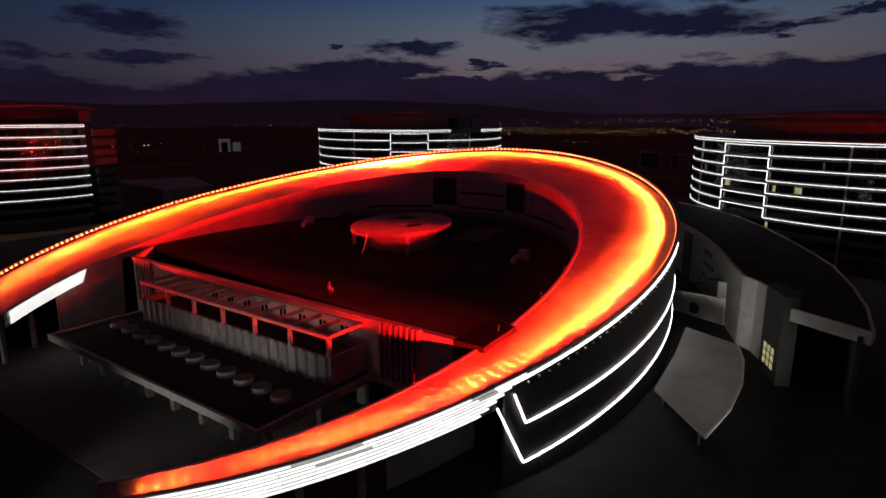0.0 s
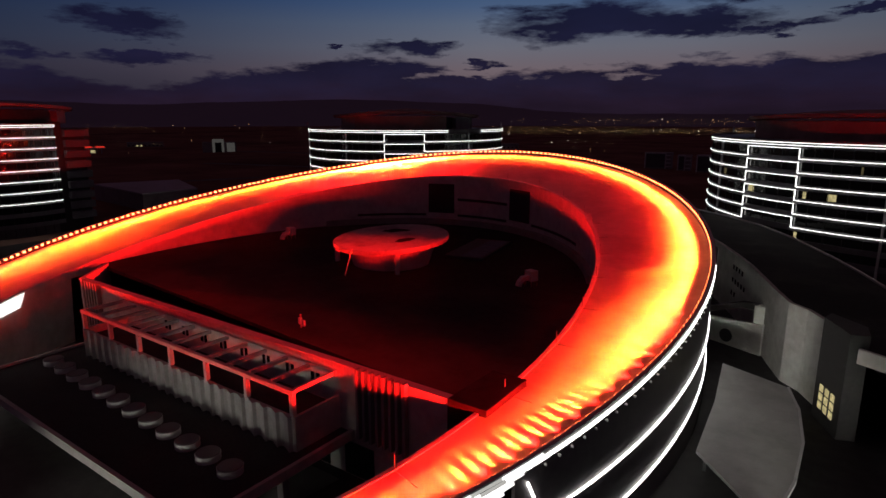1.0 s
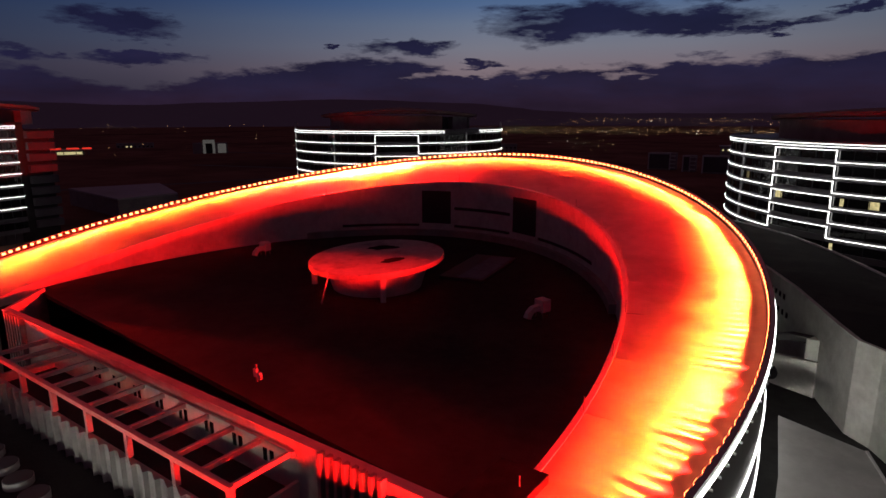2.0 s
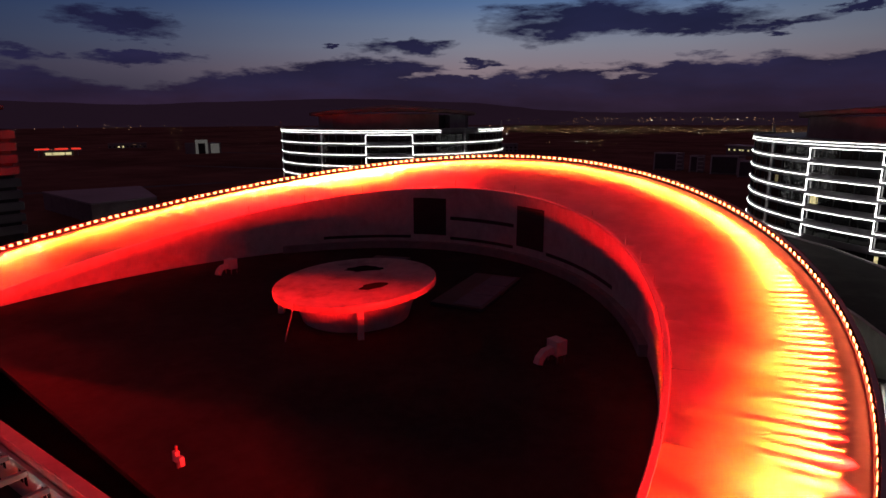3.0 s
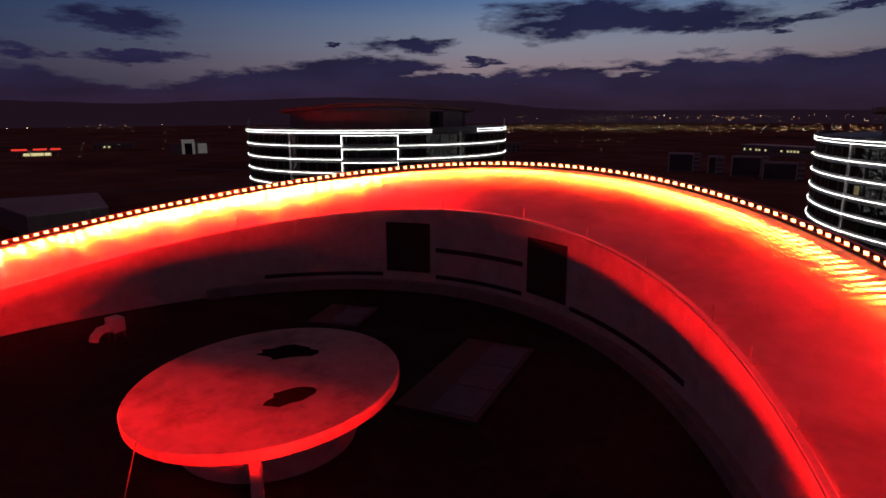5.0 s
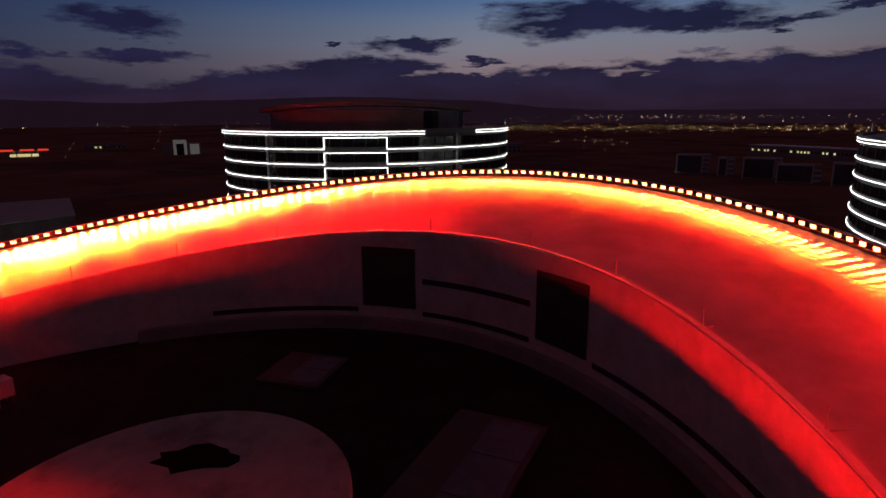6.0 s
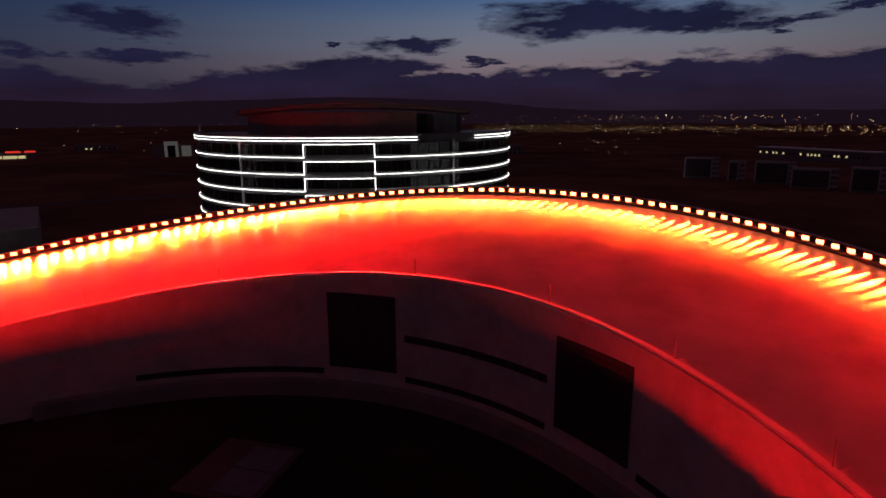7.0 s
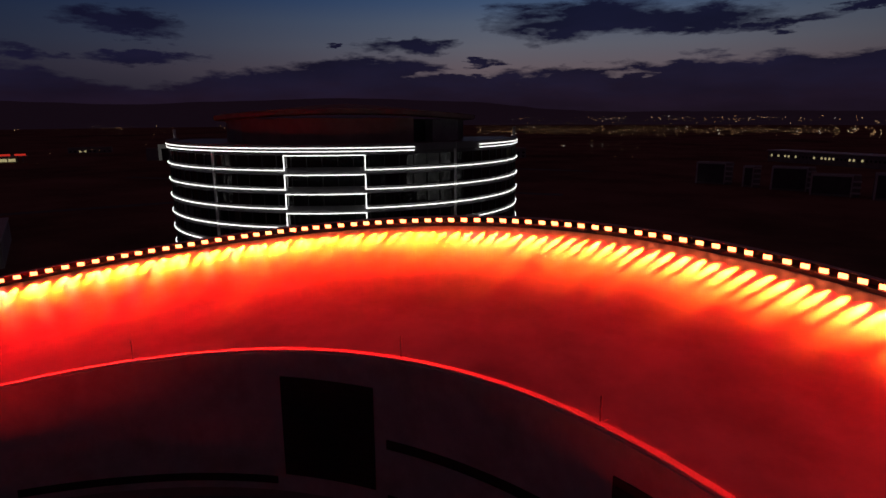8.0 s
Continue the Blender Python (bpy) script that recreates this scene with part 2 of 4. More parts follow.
M = {
    "roof_skin": material("pale_roof_membrane", (0.55, 0.53, 0.51), 0.40, 0.18, 0.35, 0.3, 0.6, stain=(0.2, 0.19, 0.18), stain_scale=0.11, stain_amount=0.5, spec=0.7),
    "render_white": material("white_render", (0.62, 0.61, 0.57), 0.75, 0.12, 0.8, 0.15, 14.0, stain=(0.34, 0.32, 0.29), stain_scale=0.25, stain_amount=0.5),
    "render_grey": material("grey_render", (0.34, 0.33, 0.32), 0.75, 0.15, 0.6, 0.15, 12.0, stain_scale=0.2),
    "facade_dark": material("dark_metal_cladding", (0.14, 0.125, 0.135), 0.42, 0.2, 0.5, 0.1, 3.0, metal=0.2, stain_scale=0.12),
    "black_trim": material("black_flashing", (0.02, 0.02, 0.022), 0.5, 0.3, 2.0),
    "flat_roof": material("dark_bitumen_roof", (0.026, 0.024, 0.024), 0.85, 0.35, 0.7, 0.3, 6.0, spec=0.15, stain=(0.065, 0.06, 0.055), stain_scale=0.07, stain_amount=0.8),
    # lighter than flat_roof, making up for the glare missing over the court
    "court_roof": material("worn_bitumen_roof", (0.04, 0.036, 0.034), 0.85, 0.35, 0.7, 0.3, 6.0, spec=0.15, stain=(0.065, 0.06, 0.056), stain_scale=0.07, stain_amount=0.8),
    "gravel_roof": material("dark_gravel_roof", (0.045, 0.045, 0.045), 0.9, 0.35, 3.0, 0.4, 9.0, stain_scale=0.2),
    "concrete": material("weathered_concrete", (0.36, 0.35, 0.33), 0.8, 0.2, 0.9, 0.25, 10.0, stain=(0.1, 0.095, 0.09), stain_scale=0.3, stain_amount=0.7),
    "disc_top": material("water_stained_concrete", (0.5, 0.48, 0.46), 0.7, 0.2, 0.6, 0.2, 8.0, stain=(0.16, 0.15, 0.15), stain_scale=0.22, stain_amount=0.7),
    "steel": material("galvanised_steel", (0.45, 0.45, 0.46), 0.4, 0.2, 3.0, metal=0.8),
    "coping": material("bright_coping_metal", (0.72, 0.72, 0.71), 0.38, 0.1, 2.0, metal=0.35, stain_amount=0.4),
    "damp": material("dark_damp_stain", (0.012, 0.011, 0.011), 0.95, 0.3, 2.0, spec=0.05),
    "white_metal": material("white_painted_metal", (0.7, 0.7, 0.69), 0.45, 0.1, 1.0, stain_amount=0.3),
    "louvre": material("dark_louvre", (0.04, 0.036, 0.036), 0.6, 0.3, 1.5),
    "asphalt": material("asphalt", (0.045, 0.044, 0.043), 0.9, 0.3, 0.4, 0.3, 8.0, spec=0.2, stain=(0.075, 0.072, 0.068), stain_scale=0.03, stain_amount=0.8),
    # base colour lifted and reddened in place of the red glow over the plain
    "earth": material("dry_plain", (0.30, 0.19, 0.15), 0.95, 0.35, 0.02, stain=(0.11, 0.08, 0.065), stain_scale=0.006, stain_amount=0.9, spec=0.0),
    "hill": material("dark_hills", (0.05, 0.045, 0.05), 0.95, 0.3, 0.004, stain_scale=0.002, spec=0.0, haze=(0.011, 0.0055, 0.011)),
    "paving": material("grey_paving", (0.13, 0.125, 0.12), 0.85, 0.2, 0.6, 0.2, 5.0, stain_scale=0.08),
    "glass": window_glass("dark_glazing"),
    "spandrel": material("grey_spandrel_panel", (0.2, 0.2, 0.21), 0.5, 0.15, 0.4, stain_scale=0.1),
    "tower_roof": material("tower_roof_cladding", (0.42, 0.30, 0.26), 0.8, 0.2, 0.3, stain_scale=0.08),
    "membrane": material("grey_canopy_membrane", (0.5, 0.51, 0.48), 0.55, 0.1, 0.6, 0.1, 4.0, stain_scale=0.12, stain_amount=0.4),
    "strip_back": material("grey_strip_backing", (0.2, 0.2, 0.2), 0.5, 0.2, 0.8),
    "led_white": emitter("white_line_light", (1.0, 0.98, 0.93), LED_WHITE),
    "tower_line": emitter("tower_line_light", (1.0, 0.98, 0.94), LED_WHITE * 0.5),
    "led_strip": emitter("white_strip_light", (1.0, 0.99, 0.96), 2.6),
    "led_strip_dim": emitter("worn_strip_light", (1.0, 0.97, 0.92), 0.75),
    "lamp_lens": emitter("red_floodlight_lens", (1.0, 0.15, 0.05), LENS_GLOW, False),
    "warm_window": lit_window("lit_office_window", (1.0, 0.85, 0.42), 0.7),
    "downlight": emitter("downlight_glow", (1.0, 0.95, 0.82), 30.0),
    "pale_roof": material("pale_sheet_roof", (0.5, 0.5, 0.52), 0.6, 0.15, 0.1, stain_scale=0.05),
    "glow_facade": lit_window("lit_white_front", (1.0, 0.93, 0.88), 0.08),
    "sign_red": emitter("red_sign", (1.0, 0.05, 0.03), 0.9, False),
    "dim_window": lit_window("dim_office_window", (1.0, 0.8, 0.4), 0.12),
    "skylight_sheet": material("dull_skylight_sheet", (0.20, 0.23, 0.30), 0.6, 0.2, 0.8, stain_scale=0.3, stain_amount=0.4),
}


# ---- building helpers ----
def thing(name, label, category, group="", kind="", at=None):
    ob = new(name)
    ob.empty_display_size = 0.5
    ob.matrix_basis = at if at is not None else Matrix.Identity(4)
    return tagged(ob, label, category, group, kind)


def part(name, bm, mat, parent=None, label="", smooth=False):
    me = bpy.data.meshes.new(name)
    bmesh.ops.recalc_face_normals(bm, faces=bm.faces)
    bm.to_mesh(me)
    bm.free()
    me.materials.append(mat)
    if smooth:
        for p in me.polygons:
            p.use_smooth = True
    ob = new(name, me)
    if parent is not None:
        ob.parent = parent
    if label:
        ob["label"] = label
    return ob


def again(ob, m, parent=None):
    """Another object on the same mesh."""
    o = new(ob.name.split(".")[0], ob.data)
    o.parent = parent if parent is not None else ob.parent
    o.matrix_basis = m
    if "label" in ob:
        o["label"] = ob["label"]
    return o


def add_box(bm, x0, x1, y0, y1, z0, z1, m=None):
    v = [bm.verts.new(m @ Vector(p) if m else p) for p in
         ((x0, y0, z0), (x1, y0, z0), (x1, y1, z0), (x0, y1, z0), (x0, y0, z1), (x1, y0, z1), (x1, y1, z1), (x0, y1, z1))]
    for f in ((0, 3, 2, 1), (4, 5, 6, 7), (0, 1, 5, 4), (1, 2, 6, 5), (2, 3, 7, 6), (3, 0, 4, 7)):
        bm.faces.new([v[i] for i in f])
    return v


def boxes(*dims, bevel=0.0):
    bm = bmesh.new()
    for d in dims:
        add_box(bm, *d)
    if bevel:
        bmesh.ops.bevel(bm, geom=list(bm.edges), offset=bevel, segments=1, affect="EDGES")
    return bm


def add_prism(bm, pts, z0, z1):
    """A plate over a polygon; z0 and z1 are heights or functions of (x, y)."""
    f0 = z0 if callable(z0) else lambda x, y: z0
    f1 = z1 if callable(z1) else lambda x, y: z1
    a = [bm.verts.new((x, y, f0(x, y))) for x, y in pts]
    b = [bm.verts.new((x, y, f1(x, y))) for x, y in pts]
    n = len(pts)
    bm.faces.new(a[::-1])
    bm.faces.new(b)
    for i in range(n):
        bm.faces.new((a[i], a[(i + 1) % n], b[(i + 1) % n], b[i]))


def prism(pts, z0, z1):
    bm = bmesh.new()
    add_prism(bm, pts, z0, z1)
    return bm


def add_sweep(bm, path, profile, closed=False, outs=None):
    """Sweeps a profile of (sideways, up) along a path; outs are the sideways directions."""
    rings = []
    n = len(path)
    for i, p in enumerate(path):
        p = Vector(p)
        if outs:
            side = Vector(outs[i])
        else:
            a, b = Vector(path[max(0, i - 1)]), Vector(path[min(n - 1, i + 1)])
            d = b - a
            side = Vector((d.y, -d.x, 0))
            side = side.normalized() if side.length > 1e-6 else Vector((1, 0, 0))
        rings.append([bm.verts.new(p + side * s + Vector((0, 0, u))) for s, u in profile])
    k = len(profile)
    for i in range(n if closed else n - 1):
        r, q = rings[i], rings[(i + 1) % n]
        for j in range(k):
            bm.faces.new((r[j], r[(j + 1) % k], q[(j + 1) % k], q[j]))
    if not closed:
        bm.faces.new(rings[0][::-1])
        bm.faces.new(rings[-1])


def sweep(path, profile, **kw):
    bm = bmesh.new()
    add_sweep(bm, path, profile, **kw)
    return bm


def bar(path, w, h):
    """A bar of square section along a path in any direction."""
    bm = bmesh.new()
    n = len(path)
    rings = []
    for i, p in enumerate(path):
        p = Vector(p)
        d = (Vector(path[min(n - 1, i + 1)]) - Vector(path[max(0, i - 1)])).normalized()
        s = d.cross(Vector((0, 0, 1)))
        s = s.normalized() if s.length > 1e-4 else Vector((1, 0, 0))
        u = s.cross(d).normalized()
        rings.append([bm.verts.new(p + s * a * w / 2 + u * b * h / 2) for a, b in ((-1, -1), (1, -1), (1, 1), (-1, 1))])
    for r, q in zip(rings, rings[1:]):
        for j in range(4):
            bm.faces.new((r[j], r[(j + 1) % 4], q[(j + 1) % 4], q[j]))
    bm.faces.new(rings[0][::-1])
    bm.faces.new(rings[-1])
    return bm


def disc(r, z0, z1, n=48, bevel=0.0, r0=None):
    bm = bmesh.new()
    r0 = r if r0 is None else r0
    rows = [(r0, z0), (r, z1 - bevel), (r - bevel, z1)] if bevel else [(r0, z0), (r, z1)]
    rings = [[bm.verts.new((rr * math.cos(2 * math.pi * i / n), rr * math.sin(2 * math.pi * i / n), z)) for i in range(n)] for rr, z in rows]
    for a, b in zip(rings, rings[1:]):
        for i in range(n):
            bm.faces.new((a[i], a[(i + 1) % n], b[(i + 1) % n], b[i]))
    bm.faces.new(rings[0][::-1])
    bm.faces.new(rings[-1])
    return bm


def at(x, y, z=0.0, rz=0.0):
    return pose(x, y, z, 0, 0, rz)


# ---- the plan of the ring ----
# Two ellipses in plan (centre, half axes, turn) bound a roof that lies in one tilted plane.
OUTER = (-0.95, 4.2, 65.16, 81.48, 0.171)
INNER = (4.5, -8.02, 47.19, 67.26, 0.205)
HUB = (0.0, -4.0)
COURT = 13.4                 # the flat roof inside
RIGHT_END, LEFT_END = 151.5, -153.0


def lamp_line(y):
    """Height of the floodlights along the outer edge."""
    return 18.32 + 0.1402 * y - 1.81e-4 * y * y + 4.07e-6 * y ** 3


def plane(y):
    """Height of the roof sheet at its outer edge."""
    return lamp_line(y) - 0.55


def lip_line(y):
    """Height of the coping along the inner edge."""
    return 17.53 + 0.1492 * y + 7.8e-5 * y * y


def reach(ell, deg, off=0.0):
    """The point of an ellipse in the direction deg from the hub (0: +y, positive towards +x), pushed out by off."""
    cx, cy, a, b, ph = ell
    d = (math.sin(radians(deg)), math.cos(radians(deg)))
    c, s = math.cos(ph), math.sin(ph)

    def loc(x, y):
        return (x * c + y * s) / a, (-x * s + y * c) / b
    ox, oy = loc(HUB[0] - cx, HUB[1] - cy)
    qx, qy = loc(*d)
    A, B, C = qx * qx + qy * qy, 2 * (ox * qx + oy * qy), ox * ox + oy * oy - 1
    k = (-B + math.sqrt(B * B - 4 * A * C)) / (2 * A) + off
    return HUB[0] + d[0] * k, HUB[1] + d[1] * k


def degs(a, b, step=1.5):
    n = max(2, int(abs(b - a) / step) + 1)
    return [a + (b - a) * i / (n - 1) for i in range(n)]


def normal_at(ell, deg):
    (x0, y0), (x1, y1) = reach(ell, deg - 0.3), reach(ell, deg + 0.3)
    v = Vector((y0 - y1, x1 - x0, 0)).normalized()   # outward
    return v


def shell(bm, lists):
    """Faces between lists of points of equal length."""
    rows = [[bm.verts.new(p) for p in l] for l in lists]
    for a, b in zip(rows, rows[1:]):
        for i in range(len(a) - 1):
            bm.faces.new((a[i], a[i + 1], b[i + 1], b[i]))


def band(bm, ell, dd, lo, hi, off0, off1):
    """A wall of real thickness along an ellipse; lo and hi are functions of (deg, x, y)."""
    rings = []
    for d in dd:
        xa, ya = reach(ell, d, off0)
        xb, yb = reach(ell, d, off1)
        rings.append([bm.verts.new((xa, ya, lo(d, xa, ya))), bm.verts.new((xb, yb, lo(d, xb, yb))),
                      bm.verts.new((xb, yb, hi(d, xb, yb))), bm.verts.new((xa, ya, hi(d, xa, ya)))])
    for r, q in zip(rings, rings[1:]):
        for j in range(4):
            bm.faces.new((r[j], r[(j + 1) % 4], q[(j + 1) % 4], q[j]))
    bm.faces.new(rings[0][::-1])
    bm.faces.new(rings[-1])


# ---- ground and distance ----
def ground():
    bm = bmesh.new()
    rad = [0, 150, 300, 600, 1200, 2400, 4700]
    n = 48
    rows = []
    for r in rad[1:]:
        rows.append([bm.verts.new((r * math.cos(2 * math.pi * i / n), r * math.sin(2 * math.pi * i / n), 0)) for i in range(n)])
    bm.faces.new(rows[0])
    for a, b in zip(rows, rows[1:]):
        for i in range(n):
            bm.faces.new((a[i], b[i], b[(i + 1) % n], a[(i + 1) % n]))
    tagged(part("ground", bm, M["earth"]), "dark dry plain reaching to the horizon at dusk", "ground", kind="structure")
    bm = bmesh.new()
    add_prism(bm, [(-150, -150), (150, -150), (150, 160), (-150, 160)], 0.01, 0.06)
    tagged(part("pavement", bm, M["asphalt"]), "dark asphalt forecourt round the buildings at night", "pavement", kind="structure")
    bm = bmesh.new()
    add_prism(bm, [(-62, -62), (30, -60), (34, -30), (-60, -30)], 0.06, 0.14)
    tagged(part("pavement_plaza", bm, M["paving"]), "pale paved plaza under the entrance canopy", "pavement", kind="structure")


ground()

# road strips far off
for k, (x0, y0, x1, y1, w) in enumerate([(-420, 250, -120, 330, 9), (-600, 380, -160, 470, 10), (90, 230, 420, 420, 10), (-330, 60, -215, 320, 8)]):
    d = Vector((x1 - x0, y1 - y0, 0)).normalized()
    s = Vector((-d.y, d.x, 0)) * w / 2
    a, b = Vector((x0, y0, 0)), Vector((x1, y1, 0))
    tagged(part("road", prism([(a + s)[:2], (b + s)[:2], (b - s)[:2], (a - s)[:2]], 0.01, 0.05), M["paving"]), "pale access road crossing the dark plain", "road", kind="structure")


def hills():
    bm = bmesh.new()
    foot, lo, mid, hi = [], [], [], []
    for i in range(181):
        az = radians(-100 + 200 * i / 180 - 35.6)      # from the north, to the right
        dx, dy = math.sin(az), math.cos(az)
        rel = -100 + 200 * i / 180
        h = np.interp(rel, (-100, -36, -25, -14, -5, 4, 9, 14, 25, 100), (90, 138, 122, 160, 162, 132, 90, 62, 56, 70))
        h += 9 * noise.noise(Vector((rel * 0.16, 3.1, 0))) + 5 * noise.noise(Vector((rel * 0.7, 9.1, 0)))
        # the foot runs far forward, so the painted haze covers the distant plain too
        foot.append((dx * 2300, dy * 2300, -1))
        lo.append((dx * 4200, dy * 4200, 5))
        mid.append((dx * 4450, dy * 4450, h * 0.6))
        hi.append((dx * 4650, dy * 4650, h))
    shell(bm, [foot, lo, mid, hi])
    tagged(part("backdrop_hills", bm, M["hill"], smooth=True), "low dark hills with painted dusk haze along the horizon", "hills", kind="structure")


hills()


def city_lights():
    """Street and house lights of the far town, small lamp heads on the plain and up the slopes."""
    rnd = random.Random(4)
    for count, colour, power, label in ((560, (1.0, 0.50, 0.22), 1.6, "dim warm far street lights of the town"), (150, (1.0, 0.62, 0.30), 4.0, "warm far street lights of the town"),
                                        (60, (1.0, 0.90, 0.75), 5.0, "white far street lights of the town")):
        verts, faces = [], []
        for i in range(count):
            u = rnd.random()
            if u < 0.66:        # dense streets across the plain
                rel, d, z = rnd.uniform(4, 40), rnd.triangular(1150, 2100, 1350), rnd.uniform(3, 9)
            elif u < 0.88:      # scattered further out and up the slopes
                rel, d, z = rnd.gauss(22, 9), rnd.uniform(2100, 4000), rnd.uniform(8, 30)
            elif u < 0.93:
                rel, d, z = rnd.uniform(-40, -8), rnd.uniform(900, 2600), rnd.uniform(5, 12)
            else:               # lamps along the near roads
                rel, d, z = rnd.choice((rnd.uniform(-40, -12), rnd.uniform(12, 20))), rnd.uniform(560, 900), rnd.uniform(6, 9)
            az = radians(rel - 35.6)
            s = d * rnd.uniform(0.00017, 0.00034)
            x, y = d * math.sin(az), d * math.cos(az)
            k = len(verts)
            for dz in (-s, s):
                for a in (0, 90, 180, 270):
                    verts.append((x + s * math.cos(radians(a)), y + s * math.sin(radians(a)), z + dz))
            faces += [tuple(k + j for j in f) for f in ((0, 1, 5, 4), (1, 2, 6, 5), (2, 3, 7, 6), (3, 0, 4, 7), (4, 5, 6, 7), (3, 2, 1, 0))]
        me = bpy.data.meshes.new("city_lights")
        me.from_pydata(verts, [], faces)
        me.materials.append(emitter("far_lamp_glow", colour, power, False))
        tagged(new("city_lights", me), label, "city lights", kind="stuff")


city_lights()


# ---- the ring building ----
ring = thing("ring_building", "oval office building with a tilted ring roof washed in red light", "building")


def ring_shell():
    dd = degs(LEFT_END, RIGHT_END, 1.0)
    # roof sheet with a little unevenness, 10 lanes
    bm = bmesh.new()
    lanes = []
    for j in range(11):
        l = []
        for d in dd:
            xo, yo = reach(OUTER, d)
            xi, yi = reach(INNER, d)
            f = j / 10
            x, y = xi + (xo - xi) * f, yi + (yo - yi) * f
            w = 0.05 * noise.noise(Vector((x * 0.22, y * 0.22, 1.0))) * min(1, 4 * f, 4 * (1 - f))
            l.append((x, y, (lip_line(yi) - 0.12) * (1 - f) + plane(yo) * f + w))
        lanes.append(l)
    shell(bm, lanes)
    part("roof", bm, M["roof_skin"], ring, "pale wrinkled roof membrane lit red and yellow", smooth=True)
    # soffit under it
    bm = bmesh.new()
    shell(bm, [[(*reach(INNER, d), lip_line(reach(INNER, d)[1]) - 0.9) for d in dd], [(*reach(OUTER, d), plane(reach(OUTER, d)[1]) - 0.9) for d in dd]])
    part("soffit", bm, M["render_grey"], ring)
    # outer parapet: upstand inside, black flashing on top, overhanging edge
    bm = bmesh.new()
    band(bm, OUTER, dd, lambda d, x, y: plane(y) - 0.9, lambda d, x, y: plane(y) + 0.34, 0.0, 0.5)
    part("parapet", bm, M["facade_dark"], ring, "dark metal parapet at the outer roof edge")
    bm = bmesh.new()
    band(bm, OUTER, dd, lambda d, x, y: plane(y) - 0.2, lambda d, x, y: plane(y) + 0.28, 0.503, 0.75)
    part("gutter", bm, M["black_trim"], ring)
    bm = bmesh.new()
    band(bm, OUTER, dd, lambda d, x, y: plane(y) - 0.3, lambda d, x, y: plane(y) + 0.93, 0.753, 0.785)
    part("edge_fascia", bm, M["facade_dark"], ring, "thin dark fascia sheet behind the floodlights")
    bm = bmesh.new()
    band(bm, OUTER, dd, lambda d, x, y: plane(y) + 0.87, lambda d, x, y: plane(y) + 0.9, 0.33, 0.751)
    part("edge_cap", bm, M["coping"], ring, "metal cap sheet over the floodlights")
    # inner lip
    bm = bmesh.new()
    band(bm, INNER, dd, lambda d, x, y: lip_line(y) - 0.9, lambda d, x, y: lip_line(y), -0.31, -0.002)
    part("inner_lip", bm, M["render_white"], ring, "pale metal coping along the inner roof edge", smooth=False)
    part("lip_rail", sweep([(*reach(INNER, d, 0.02), lip_line(reach(INNER, d)[1]) + 0.06) for d in dd], [(0.2, -0.06), (0.2, 0.05), (0.16, 0.08), (-0.3, 0.08), (-0.34, 0.05), (-0.34, -0.06)]), M["coping"], ring, "bright metal rail on the inner roof edge")
    # inner wall round the court and on along both tails
    bm = bmesh.new()
    band(bm, INNER, degs(-140, 128, 1.0), lambda d, x, y: 0.0 if y < -27 else COURT - 1.2, lambda d, x, y: lip_line(y) - 0.903, -0.3, 0.0)
    part("inner_wall", bm, M["render_white"], ring, "pale rendered wall round the inner court")
    # outer wall
    bm = bmesh.new()
    band(bm, OUTER, degs(-146, 117.0, 1.0), lambda d, x, y: 0.0, lambda d, x, y: plane(y) - 0.203, 0.1, 0.6)
    part("outer_wall", bm, M["facade_dark"], ring, "dark metal clad outer wall")


ring_shell()


def on_outer(d, off, z):
    x, y = reach(OUTER, d, off)
    return (x, y, z(y) if callable(z) else z)


def on_inner(d, off, z):
    x, y = reach(INNER, d, off)
    return (x, y, z(y) if callable(z) else z)


